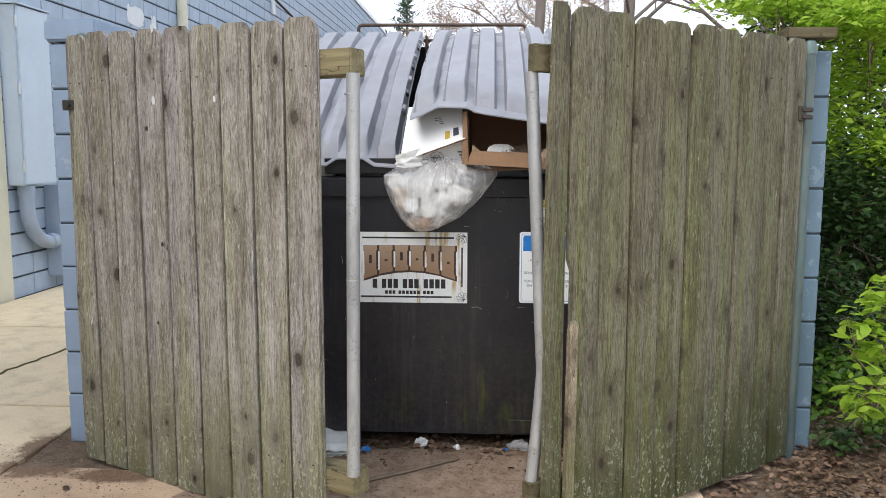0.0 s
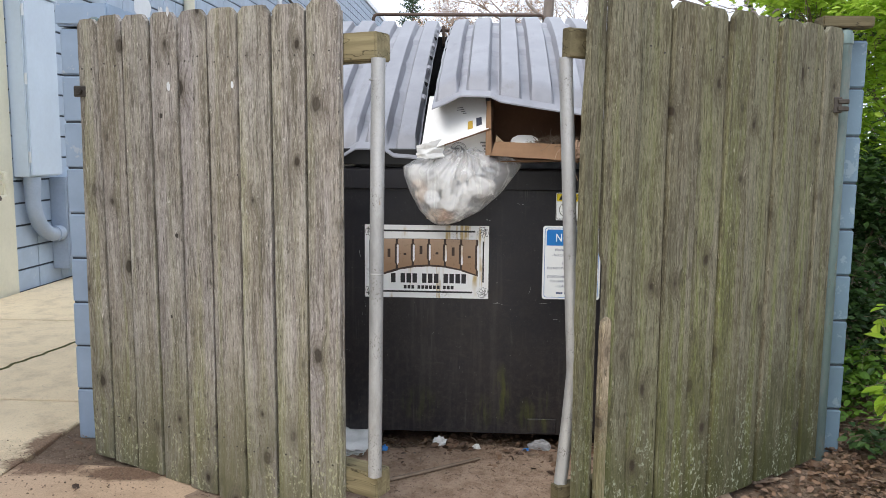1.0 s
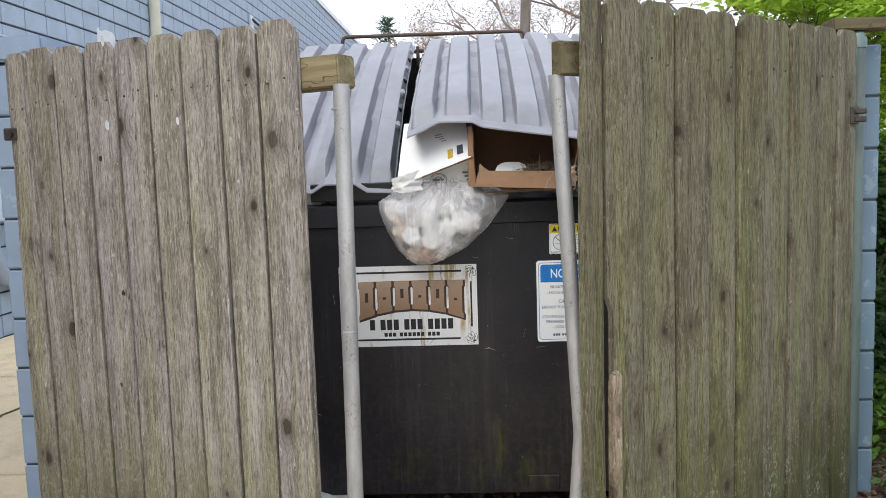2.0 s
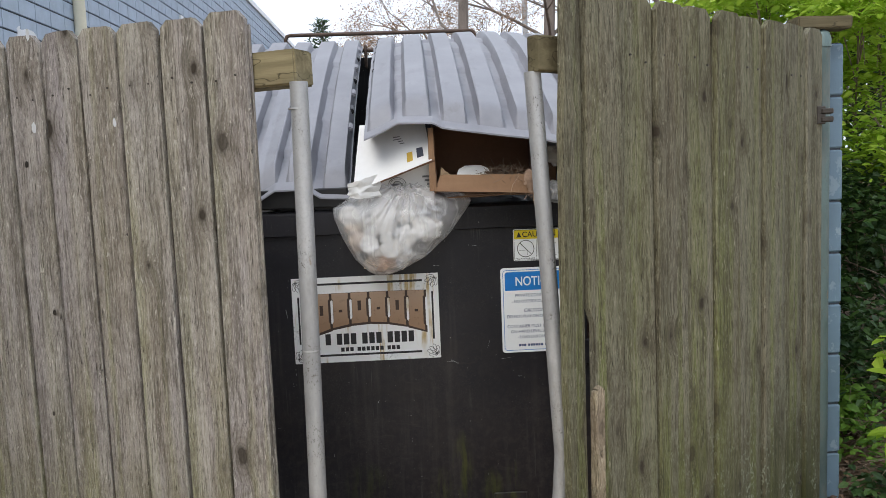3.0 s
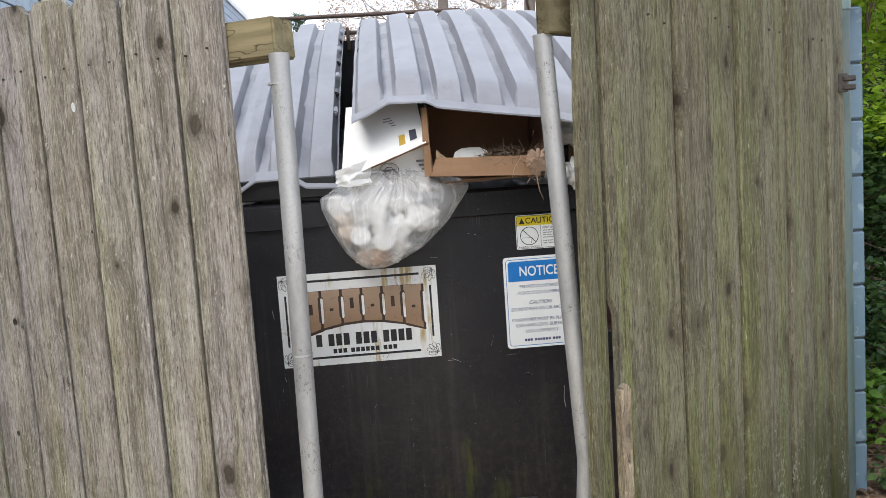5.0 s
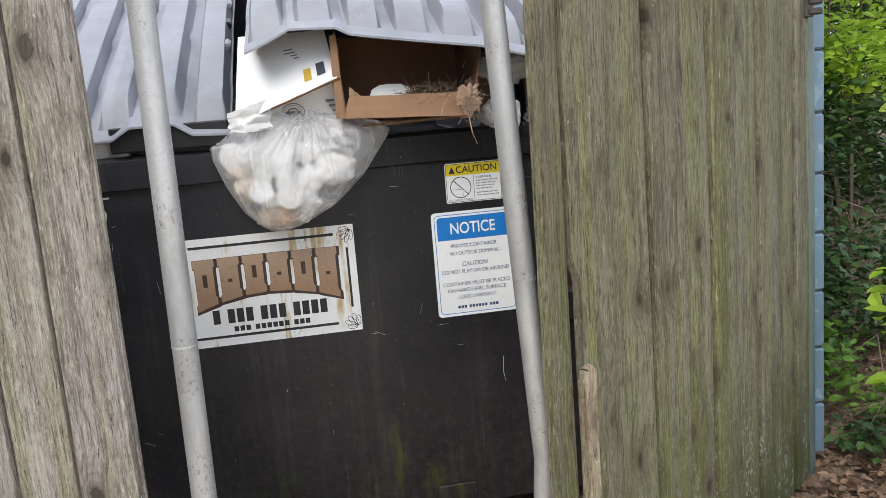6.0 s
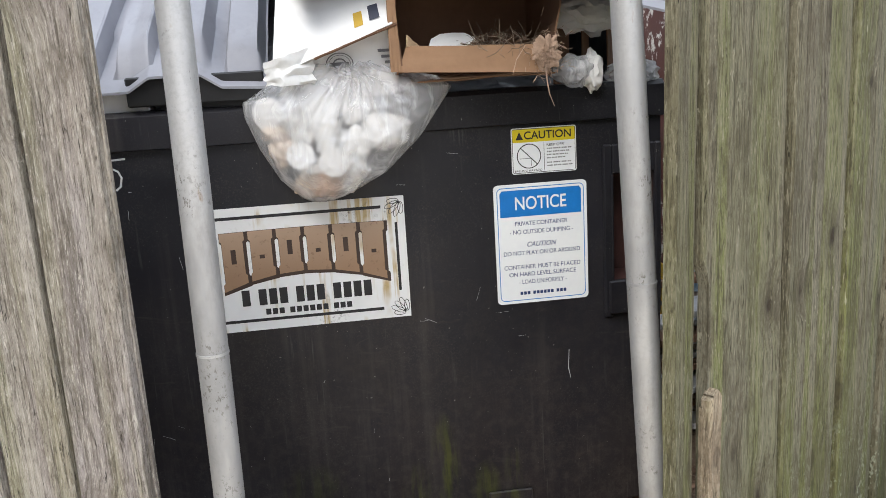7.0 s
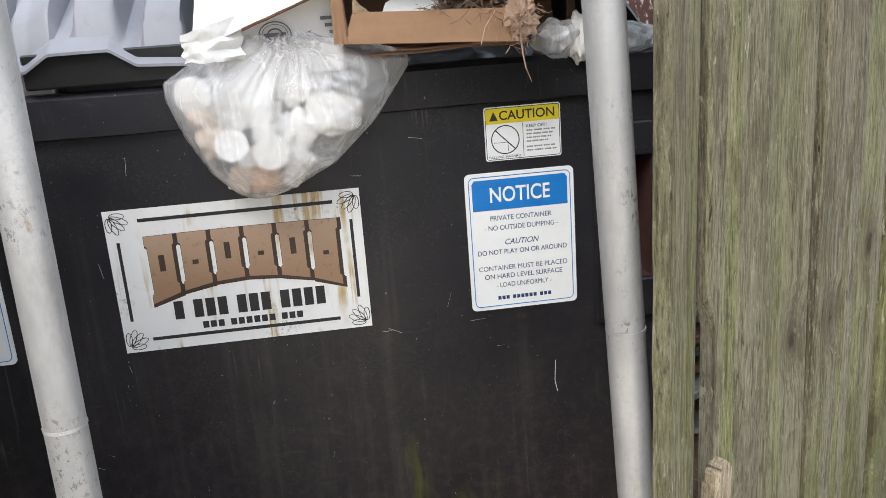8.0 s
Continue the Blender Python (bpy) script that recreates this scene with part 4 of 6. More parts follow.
def lid_point(x, v, front, fy, b):
    return Vector((x, 5.27 + (fy - 5.27) * v, 2.098 + (lerp(front, x) - 2.098) * v + b * math.sin(math.pi * v ** 0.85)))


for k in range(7):
    v = 0.14 + 0.10 * k
    p = lid_point(-0.456, v, front_w, 3.70, 0.055)
    bm = a_box((-0.020, -0.030, -0.006), (0.022, 0.030, 0.018), 0.005, 2)
    bpart("lid_tab", bm, BLACK_PLASTIC if k % 2 else LID, "", True, lid_w).matrix_basis = pose(p.x, p.y, p.z + 0.036, 24)
    if k < 6:
        p = lid_point(-0.35, v, front_e, 3.56, 0.055)
        bm = a_box((-0.006, -0.013, -0.012), (0.020, 0.013, 0.008), 0.004, 2)
        bpart("lid_tab", bm, BLACK_PLASTIC, "", True, lid_e).matrix_basis = pose(p.x + 0.012, p.y, p.z + 0.058, 20)
bpart("lid_flap", a_box((-0.77, 3.715, 1.30), (-0.44, 3.735, 1.372), 0.004), BLACK_PLASTIC, "black inner flap under the lid")


# ---- fixtures on the building ----
def cabinet():
    c = thing("electrical_cabinet", "tall pale blue electrical cabinet fixed to the wall", "cabinet")
    part("body", a_box((XW, 7.28, 1.07), (XW + 0.155, 7.82, 2.70), 0.008, 2), BOX_BLUE, c)
    part("door", a_box((XW + 0.157, 7.29, 1.08), (XW + 0.175, 7.81, 2.69), 0.006, 2), BOX_BLUE, c)
    for z in (1.2, 1.9, 2.5):
        part("hinge", tube(bmesh.new(), [(XW + 0.168, 7.276, z), (XW + 0.168, 7.276, z + 0.1)], 0.012, 8), PALE_METAL, c)
    part("top_flange", a_box((XW, 7.26, 2.704), (XW + 0.19, 7.84, 2.716)), BOX_BLUE, c)


cabinet()
cond = thing("conduit_elbow", "thick blue painted conduit bending into a wall box", "conduit")
pts = [(XW + 0.09, 7.42, 1.068), (XW + 0.09, 7.42, 0.86)]
pts += [(XW + 0.09, 7.42 + 0.36 * (1 - math.cos(a)), 0.86 - 0.36 * math.sin(a)) for a in (radians(10 * k) for k in range(1, 10))] + [(XW + 0.09, 7.86, 0.50)]
part("pipe", tube(bmesh.new(), pts, 0.068, 16), PIPE_BLUE, cond, "", True)
part("collar", tube(bmesh.new(), [(XW + 0.09, 7.42, 0.98), (XW + 0.09, 7.42, 1.066)], 0.078, 16), PIPE_BLUE, cond, "", True)
part("collar", tube(bmesh.new(), [(XW + 0.09, 7.76, 0.50), (XW + 0.09, 7.858, 0.50)], 0.078, 16), PIPE_BLUE, cond, "", True)
wb = thing("wall_box", "dull blue steel meter box low on the wall", "meter box")
part("body", a_box((XW, 7.87, 0.14), (XW + 0.17, 8.42, 1.05), 0.008, 2), PIPE_BLUE, wb)
part("cover", a_box((XW + 0.172, 7.89, 0.16), (XW + 0.18, 8.40, 1.03), 0.003), PIPE_BLUE, wb)
fau = thing("wall_faucet", "cream painted outdoor tap with rust stains", "tap")
part("stem", tube(bmesh.new(), [(XW + 0.022, 7.0, 1.12), (XW + 0.09, 7.0, 1.12), (XW + 0.09, 7.0, 0.92), (XW + 0.09, 6.9, 0.90)], 0.022, 8), CREAM, fau, "", True)
part("collar", tube(bmesh.new(), [(XW + 0.09, 7.0, 1.02), (XW + 0.09, 7.0, 1.06)], 0.038, 10), CREAM, fau)
part("spout", tube(bmesh.new(), [(XW + 0.09, 6.9, 0.90), (XW + 0.10, 6.8, 0.885)], 0.026, 8), RUST, fau, "rusty spout", True)
lampb = thing("wall_lamp_bracket", "small pale metal bracket high on the wall", "bracket")
part("plate", a_box((XW + 0.002, 16.6, 4.1), (XW + 0.05, 16.8, 4.5), 0.01), PALE_METAL, lampb)
part("arm", tube(bmesh.new(), [(XW + 0.05, 16.7, 4.42), (XW + 0.2, 17.6, 4.2)], 0.025, 6), DARK_STEEL, lampb)
for y, z, w, h in ((10.2, 3.05, 0.5, 0.22), (10.75, 2.98, 0.16, 0.3), (9.95, 2.5, 0.3, 0.15)):
    ring = [(w / 2 * math.copysign(abs(math.cos(a)) ** 0.4, math.cos(a)) * (1 + 0.3 * wob(a * 5, y)), h / 2 * math.copysign(abs(math.sin(a)) ** 0.4, math.sin(a)) * (1 + 0.5 * wob(a * 6, z))) for a in (2 * math.pi * k / 36 for k in range(36))]
    bm = bmesh.new()
    f = bm.faces.new([bm.verts.new((XW + 0.003, y + p, z + q)) for p, q in ring])
    part("bare_patch", bm, PALE_METAL, building, "patch of peeled pale paint")
# light cap course on the west wall, set back from its end
tagged(part("wall_cap", a_box((-1.99, 4.15, 1.895), (-1.87, 6.0, 1.955), 0.006), BLOCK_WALL), "pale painted mortar cap on the block wall", "wall cap", kind="structure")
tagged(part("end_block", a_box((-2.045, 3.685, 1.897), (-1.80, 4.06, 1.995), 0.01, 2), BLOCK_BLUE), "chipped blue cap block at the wall end", "wall cap", kind="structure")


# ---- signs on the bin ----
def ribbon(bm, pts, w, y):
    """A flat stroke of width w in the plane of the bin's front."""
    prev = None
    for i, p in enumerate(pts):
        a, b = pts[max(i - 1, 0)], pts[min(i + 1, len(pts) - 1)]
        d = Vector((b[0] - a[0], b[1] - a[1])).normalized()
        n = Vector((-d.y, d.x)) * w / 2
        row = (bm.verts.new((p[0] + n.x, y, p[1] + n.y)), bm.verts.new((p[0] - n.x, y, p[1] - n.y)))
        if prev:
            bm.faces.new((prev[0], row[0], row[1], prev[1]))
        prev = row
    return bm


def flat(bm, pts, y):
    bm.faces.new([bm.verts.new((x, y, z)) for x, z in pts])
    return bm


def rect(bm, x0, z0, x1, z1, y):
    return flat(bm, [(x0, z0), (x1, z0), (x1, z1), (x0, z1)], y)


def rounded(x0, z0, x1, z1, r, n=5):
    pts = []
    for cx, cz, a0 in ((x1 - r, z0 + r, -90), (x1 - r, z1 - r, 0), (x0 + r, z1 - r, 90), (x0 + r, z0 + r, 180)):
        pts += [(cx + r * math.cos(radians(a0 + 90 * k / n)), cz + r * math.sin(radians(a0 + 90 * k / n))) for k in range(n + 1)]
    return pts


def plate(pts, y, d):
    bm = bmesh.new()
    f = bm.faces.new([bm.verts.new((x, y, z)) for x, z in pts])
    ext = bmesh.ops.extrude_face_region(bm, geom=[f])
    for v in ext["geom"]:
        if isinstance(v, bmesh.types.BMVert):
            v.co.y += d
    return bm


def lettering(sign, body, cx, cz, height, width, material, y, shear=0.0, name="lettering"):
    """A line of the built-in font, fitted to a height and a width on a sign."""
    cu = bpy.data.curves.new("line", "FONT")
    cu.body = body
    cu.shear = shear
    cu.offset = 0.014 if height > 0.02 else (0.0 if "M" in body else 0.006)
    tmp = bpy.data.objects.new("line", cu)
    scene.collection.objects.link(tmp)
    bpy.context.view_layer.update()
    me = bpy.data.meshes.new_from_object(tmp.evaluated_get(bpy.context.evaluated_depsgraph_get()))
    bpy.data.objects.remove(tmp)
    co = np.array([v.co for v in me.vertices])
    lo, hi = co.min(0), co.max(0)
    sx, sz = width / (hi[0] - lo[0]), height / (hi[1] - lo[1])
    for v in me.vertices:
        v.co = Vector((cx + (v.co.x - (lo[0] + hi[0]) / 2) * sx, y, cz + (v.co.y - (lo[1] + hi[1]) / 2) * sz))
    me.name = name
    me.materials.clear()
    me.materials.append(material)
    return part(name, me, None, sign)


def bars(sign, x0, x1, cz, h, counts, material, y):
    """Plain bars in place of writing: groups of narrow marks."""
    total = sum(counts) + 0.6 * (len(counts) - 1)
    w = (x1 - x0) / total
    x = x0
    for c in counts:
        for _ in range(c):
            part("printed_bar", rect(bmesh.new(), x + w * 0.12, cz - h / 2, x + w * 0.88, cz + h / 2, y), material, sign)
            x += w
        x += 0.6 * w


FY = BY - 0.0005


def hauler_sign():
    s = thing("hauler_sign", "stained white sign with tan arched logo on the bin", "sign")
    x0, x1, z0, z1 = -0.675, -0.114, 0.700, 1.031
    part("panel", plate([(x0, z0), (x1, z0), (x1, z1), (x0, z1)], BY - 0.004, 0.0035), SIGN, s)
    y = BY - 0.0045
    bm = bmesh.new()
    for a, b, c, d in ((x0 + 0.072, z1 - 0.030, x1 - 0.062, z1 - 0.022), (x0 + 0.062, z0 + 0.024, x1 - 0.072, z0 + 0.032), (x0 + 0.020, z0 + 0.075, x0 + 0.027, z1 - 0.072), (x1 - 0.028, z0 + 0.075, x1 - 0.021, z1 - 0.070)):
        rect(bm, a, b, c, d, y)
    part("border", bm, INK, s, "black printed border")
    for cx, cz, sx, sz in ((x0, z1, 1, -1), (x1, z1, -1, -1), (x0, z0, 1, 1), (x1, z0, -1, 1)):
        bm = bmesh.new()
        for k in range(5):
            a = radians(2 + 22 * k)
            ln = 0.046 if k in (1, 2, 3) else 0.036
            ca, sa = math.cos(a), math.sin(a)
            loop = []
            for q in range(11):
                t = 2 * math.pi * q / 10
                u, w = ln * (0.55 - 0.45 * math.cos(t)), 0.007 * math.sin(t)
                loop.append((cx + sx * (0.010 + u * ca - w * sa), cz + sz * (0.012 + u * sa + w * ca)))
            ribbon(bm, loop, 0.0016, y)
        part("corner_ornament", bm, INK, s)
    # six arched logo blocks with a dark edge, no letters
    n = 6
    lx0, lx1 = x0 + 0.073, x1 - 0.052
    w = (lx1 - lx0) / n
    for i in range(n):
        t0, t1 = i / n + 0.009, (i + 1) / n - 0.009

        def arch(t):
            return 0.044 * (1 - (2 * t - 1) ** 2)

        def shape(off, grow):
            a, b = lx0 + t0 * (lx1 - lx0), lx0 + t1 * (lx1 - lx0)
            ba, bb = 0.808 + arch(t0), 0.808 + arch(t1)
            ta, tb = 0.968 + 0.05 * arch(t0), 0.968 + 0.05 * arch(t1)
            m = (b - a) * 0.07
            h = 0.022
            g = grow
            pts = [(a - g, ba - g), (b + g, bb - g), (b + g, bb + h), (b - m + g, bb + h + 0.004), (b - m + g, tb - h - 0.004), (b + g, tb - h), (b + g, tb + g), (a - g, ta + g), (a - g, ta - h), (a + m - g, ta - h - 0.004), (a + m - g, ba + h + 0.004), (a - g, ba + h)]
            return [(px + off, pz - off) for px, pz in pts]

        blk = part("logo_block", flat(bmesh.new(), shape(0.004, 0.004), y), DARK_BROWN, s, "dark brown logo shadow")
        part("logo_face", flat(bmesh.new(), shape(0.0, -0.001), y - 0.0004), TAN, blk, "tan logo face")
        bm = bmesh.new()
        cxm = lx0 + (t0 + t1) / 2 * (lx1 - lx0)
        zc = 0.900 + 0.5 * arch((t0 + t1) / 2)
        rect(bm, cxm - 0.006, zc - 0.022, cxm + 0.007, zc + 0.016 - 0.028 * (i % 2), y - 0.0008)
        part("logo_counter", bm, DARK_BROWN, blk)
    bars(s, x0 + 0.116, x1 - 0.098, 0.790, 0.043, (1, 3, 3, 4), INK, y)
    bars(s, x0 + 0.175, x1 - 0.155, 0.749, 0.016, (3, 6, 3), INK, y)


hauler_sign()


def notice_sign(x0, z0):
    s = thing("notice_sign", "white and blue notice plate on the black bin", "sign", group="notice plates")
    x1, z1 = x0 + 0.257, z0 + 0.331
    part("panel", plate(rounded(x0, z0, x1, z1, 0.012), BY - 0.004, 0.0035), SIGN_CLEAN, s)
    y = BY - 0.0045
    bm = bmesh.new()
    o = rounded(x0 + 0.009, z0 + 0.009, x1 - 0.009, z1 - 0.009, 0.012)
    ribbon(bm, o + o[:1], 0.002, y)
    part("border", bm, BLUE, s, "thin blue border")
    H = z1 - z0
    cx = (x0 + x1) / 2
    part("header", flat(bmesh.new(), [(x0 + 0.016, z1 - 0.088), (x1 - 0.016, z1 - 0.088), (x1 - 0.016, z1 - 0.024), (x1 - 0.022, z1 - 0.016), (x0 + 0.022, z1 - 0.016), (x0 + 0.016, z1 - 0.024)], y), BLUE, s, "blue header band")
    lettering(s, "NOTICE", cx, z1 - 0.052, 0.036, 0.142, SIGN_CLEAN, y - 0.0006)
    for body, f, h, w, sh in (("PRIVATE CONTAINER", 0.325, 0.0118, 0.146, 0), ("- NO OUTSIDE DUMPING -", 0.395, 0.0118, 0.176, 0), ("CAUTION", 0.502, 0.0135, 0.082, 0.3), ("DO NOT PLAY ON OR AROUND", 0.572, 0.0118, 0.214, 0), ("CONTAINER MUST BE PLACED", 0.690, 0.0118, 0.214, 0), ("ON HARD LEVEL SURFACE", 0.752, 0.0118, 0.188, 0), ("- LOAD UNIFORMLY -", 0.818, 0.0118, 0.134, 0)):
        lettering(s, body, cx, z1 - f * H, h, w, BLUE_INK, y, sh)
    bars(s, cx - 0.066, cx + 0.066, z1 - 0.915 * H, 0.009, (3, 6, 3), BLUE_INK, y)


notice_sign(0.127, 0.705)
notice_sign(-1.170, 0.705)


def caution_sign():
    s = thing("caution_sign", "yellow and white caution sticker on the black bin", "sign")
    x0, x1, z0, z1 = 0.181, 0.358, 1.062, 1.184
    part("panel", plate(rounded(x0, z0, x1, z1, 0.006), BY - 0.003, 0.0025), SIGN_CLEAN, s)
    y = BY - 0.0035
    part("header", flat(bmesh.new(), rounded(x0 + 0.003, z1 - 0.038, x1 - 0.003, z1 - 0.003, 0.004), y), YELLOW, s, "worn yellow header band")
    lettering(s, "CAUTION", x0 + 0.099, z1 - 0.020, 0.021, 0.128, INK, y - 0.0005)
    part("warning_triangle", flat(bmesh.new(), [(x0 + 0.012, z1 - 0.031), (x0 + 0.032, z1 - 0.031), (x0 + 0.022, z1 - 0.010)], y - 0.0005), INK, s)
    bm = bmesh.new()
    o = rounded(x0 + 0.003, z0 + 0.003, x1 - 0.003, z1 - 0.003, 0.005)
    ribbon(bm, o + o[:1], 0.0014, y - 0.0002)
    rect(bm, x0 + 0.088, z0 + 0.006, x0 + 0.0892, z1 - 0.040, y)
    part("border", bm, INK, s)
    bm = bmesh.new()
    c = (x0 + 0.047, z0 + 0.047)
    ribbon(bm, [(c[0] + 0.032 * math.cos(2 * math.pi * k / 24), c[1] + 0.032 * math.sin(2 * math.pi * k / 24)) for k in range(25)], 0.0024, y)
    ribbon(bm, [(c[0] - 0.022, c[1] + 0.022), (c[0] + 0.022, c[1] - 0.022)], 0.0024, y)
    ribbon(bm, [(c[0] - 0.026, c[1] - 0.006), (c[0] + 0.006, c[1] - 0.006), (c[0] + 0.006, c[1] - 0.026)], 0.0012, y)
    part("pictogram", bm, INK, s, "circle with a slash")
    lettering(s, "KEEP OFF!", x0 + 0.120, z0 + 0.074, 0.0068, 0.048, INK, y)
    lettering(s, "FALLING HAZARD", x0 + 0.045, z0 + 0.0085, 0.0055, 0.074, INK, y)
    for k, w in enumerate((0.068, 0.062, 0.058, 0.05, 0.066, 0.070)):
        bars(s, x0 + 0.096, x0 + 0.096 + w, z0 + 0.064 - 0.0083 * k - (0.004 if k > 3 else 0), 0.0032, (3, 4, 3, 2), INK_GREY, y)


caution_sign()
num = thing("painted_number", "white hand-marked number on the black bin", "marking")
for glyph in ([(-0.925, 1.165), (-0.912, 1.180), (-0.899, 1.168), (-0.905, 1.145), (-0.928, 1.112), (-0.905, 1.116), (-0.888, 1.118)], [(-0.862, 1.185), (-0.878, 1.150), (-0.877, 1.122), (-0.862, 1.116), (-0.853, 1.128), (-0.862, 1.142), (-0.876, 1.134)], [(-0.800, 1.176), (-0.838, 1.174), (-0.838, 1.155), (-0.822, 1.146), (-0.815, 1.130), (-0.820, 1.108), (-0.832, 1.098)]):
    part("digit", ribbon(bmesh.new(), glyph, 0.005, BY - 0.001), CHALK, num)
bm = bmesh.new()
for k in range(26):
    x, z = rng.uniform(-0.9, 0.42), rng.uniform(0.2, 1.15)
    a = rng.uniform(-0.5, 0.5) + math.pi / 2 * (rng.random() < 0.6)
    ln = rng.uniform(0.008, 0.04)
    ribbon(bm, [(x, z), (x + ln * math.cos(a), z + ln * math.sin(a))], rng.uniform(0.0003, 0.0008), BY - 0.0009)
ribbon(bm, [(0.325, 0.555), (0.322, 0.50), (0.328, 0.47)], 0.0016, BY - 0.001)
tagged(bpart("scratches", bm, CHALK, "pale scratches in the paint"), kind="stuff")


# ---- rubbish on top of the bin ----
def panel_card(name, a, b, c, d, material, parent, label="", t=0.004, bow=0.0):
    """A sheet of card between four corners, slightly bowed."""
    A, B, C, D = map(Vector, (a, b, c, d))
    nrm = (B - A).cross(D - A).normalized()

    def f(u, v):
        p = (A * (1 - u) + B * u) * (1 - v) + (D * (1 - u) + C * u) * v
        return p + nrm * (bow * math.sin(math.pi * u) * math.sin(math.pi * v) + 0.003 * wob(u * 4, v * 4, A.x * 9))
    return part(name, sheet(bmesh.new(), 8, 8, f, nrm * t), material, parent, label, True)


cb = thing("cardboard_box", "open brown cardboard box lying on its side over the rim", "box")
L, R, ZB, ZT = -0.105, 0.275, 1.318, 1.565
panel_card("bottom_panel", (L, 3.63, ZB), (R, 3.63, ZB + 0.004), (R, 4.0, ZB + 0.008), (L, 4.0, ZB + 0.01), CARD, cb)
panel_card("front_flap", (L - 0.012, 3.60, ZB + 0.028), (0.250, 3.60, ZB + 0.008), (0.245, 3.618, 1.393), (L + 0.012, 3.618, 1.405), CARD, cb, "brown front flap standing up")
panel_card("back_panel", (L, 3.92, ZB), (R, 3.92, ZB), (R, 3.92, ZT + 0.02), (L, 3.92, ZT + 0.03), CARD_SHADED, cb, "shaded inner cardboard")
panel_card("side_panel", (L - 0.004, 3.60, ZB + 0.03), (L, 3.92, ZB), (L, 3.92, ZT + 0.03), (L - 0.016, 3.61, ZT + 0.02), CARD_SHADED, cb)
panel_card("side_panel", (R - 0.02, 3.62, ZB), (R, 3.92, ZB), (R, 3.92, ZT), (R + 0.02, 3.62, ZT - 0.03), CARD_SHADED, cb)
panel_card("side_flap", (L - 0.03, 3.596, ZB + 0.03), (L - 0.005, 3.60, ZB + 0.03), (L - 0.010, 3.61, ZT + 0.01), (L - 0.028, 3.612, ZT + 0.01), CARD, cb)
panel_card("torn_corner", (L + 0.012, 3.612, 1.405), (L + 0.055, 3.64, 1.398), (L + 0.05, 3.645, 1.40), (L + 0.014, 3.62, 1.432), CARD_EDGE, cb, "torn pale corner of card")
lidp = thing("plastic_dish", "crumpled white plastic dish inside the cardboard box", "dish")
part("disc", sheet(bmesh.new(), 12, 6, lambda u, v: (0.035 + (0.008 + 0.055 * v) * math.cos(2 * math.pi * u), 3.70 + 0.02 * math.sin(2 * math.pi * u) * v, 1.405 + 0.034 * v * math.sin(2 * math.pi * u) + 0.006 * wob(u * 6, v * 4)), (0, 0.004, 0)), CUP_WHITE, lidp, "", True)
nest = thing("dry_plant_waste", "tangle of dry brown stems and roots spilling from the box", "plant waste")
bm = bmesh.new()
for k in range(230):
    p = Vector((rng.uniform(0.07, 0.26), rng.uniform(3.60, 3.78), 1.37 + rng.uniform(0, 0.05)))
    d = Vector((rng.gauss(0, 1), rng.gauss(0, 0.7), rng.gauss(0.35, 0.5))).normalized() * rng.uniform(0.015, 0.06)
    tube(bm, [p, p + d * 0.5 + Vector((0, 0, rng.uniform(-0.008, 0.01))), p + d], rng.uniform(0.0003, 0.0009), 4, False)
tagged(part("stem_tangle", bm, TWIG, nest), kind="stuff")
bm = bmesh.new()
for k in range(420):
    r = abs(rng.gauss(0, 0.026))
    a = rng.uniform(0, 6.28)
    p = Vector((0.243 + r * math.cos(a), 3.585 + rng.uniform(-0.012, 0.02), 1.368 + r * math.sin(a) * 1.2))
    d = Vector((rng.gauss(0, 1), rng.gauss(0, 0.6), rng.gauss(-0.3, 1))).normalized() * rng.uniform(0.006, 0.022)
    tube(bm, [p, p + d], rng.uniform(0.0002, 0.0007), 4, False)
tube(bm, [(0.238, 3.582, 1.345), (0.239, 3.574, 1.305), (0.244, 3.574, 1.275), (0.256, 3.577, 1.245)], [0.0016, 0.0018, 0.0016, 0.0007], 5, False)
tube(bm, [(0.19, 3.59, 1.39), (0.165, 3.575, 1.36), (0.155, 3.575, 1.325)], 0.0012, 4, False)
geo = bmesh.ops.create_icosphere(bm, subdivisions=4, radius=1, matrix=Matrix.Translation((0.243, 3.592, 1.372)))
for v in geo["verts"]:
    p = v.co - Vector((0.243, 3.592, 1.372))
    v.co = Vector((0.243, 3.592, 1.372)) + Vector((p.x * 0.027, p.y * 0.011, p.z * 0.033)) * (1 + 0.9 * wob(p.x, p.y, p.z, 3.4))
tagged(part("root_clump", bm, NEST, nest, "pale fibrous root clump"), kind="stuff")
bm = bmesh.new()
for k in range(40):
    p = Vector((rng.uniform(0.08, 0.22), rng.uniform(3.64, 3.8), 1.385 + rng.uniform(-0.01, 0.025)))
    q = Vector((rng.gauss(0, 1), rng.gauss(0, 1), rng.gauss(0, 0.6))).normalized() * 0.022
    s2 = q.cross(Vector((rng.gauss(0, 1), 0.3, 1))).normalized() * 0.010
    bm.faces.new([bm.verts.new(v) for v in (p - q, p + s2, p + q, p - s2)])
tagged(part("dead_leaf_bits", bm, LEAF_DEAD, nest), kind="stuff")

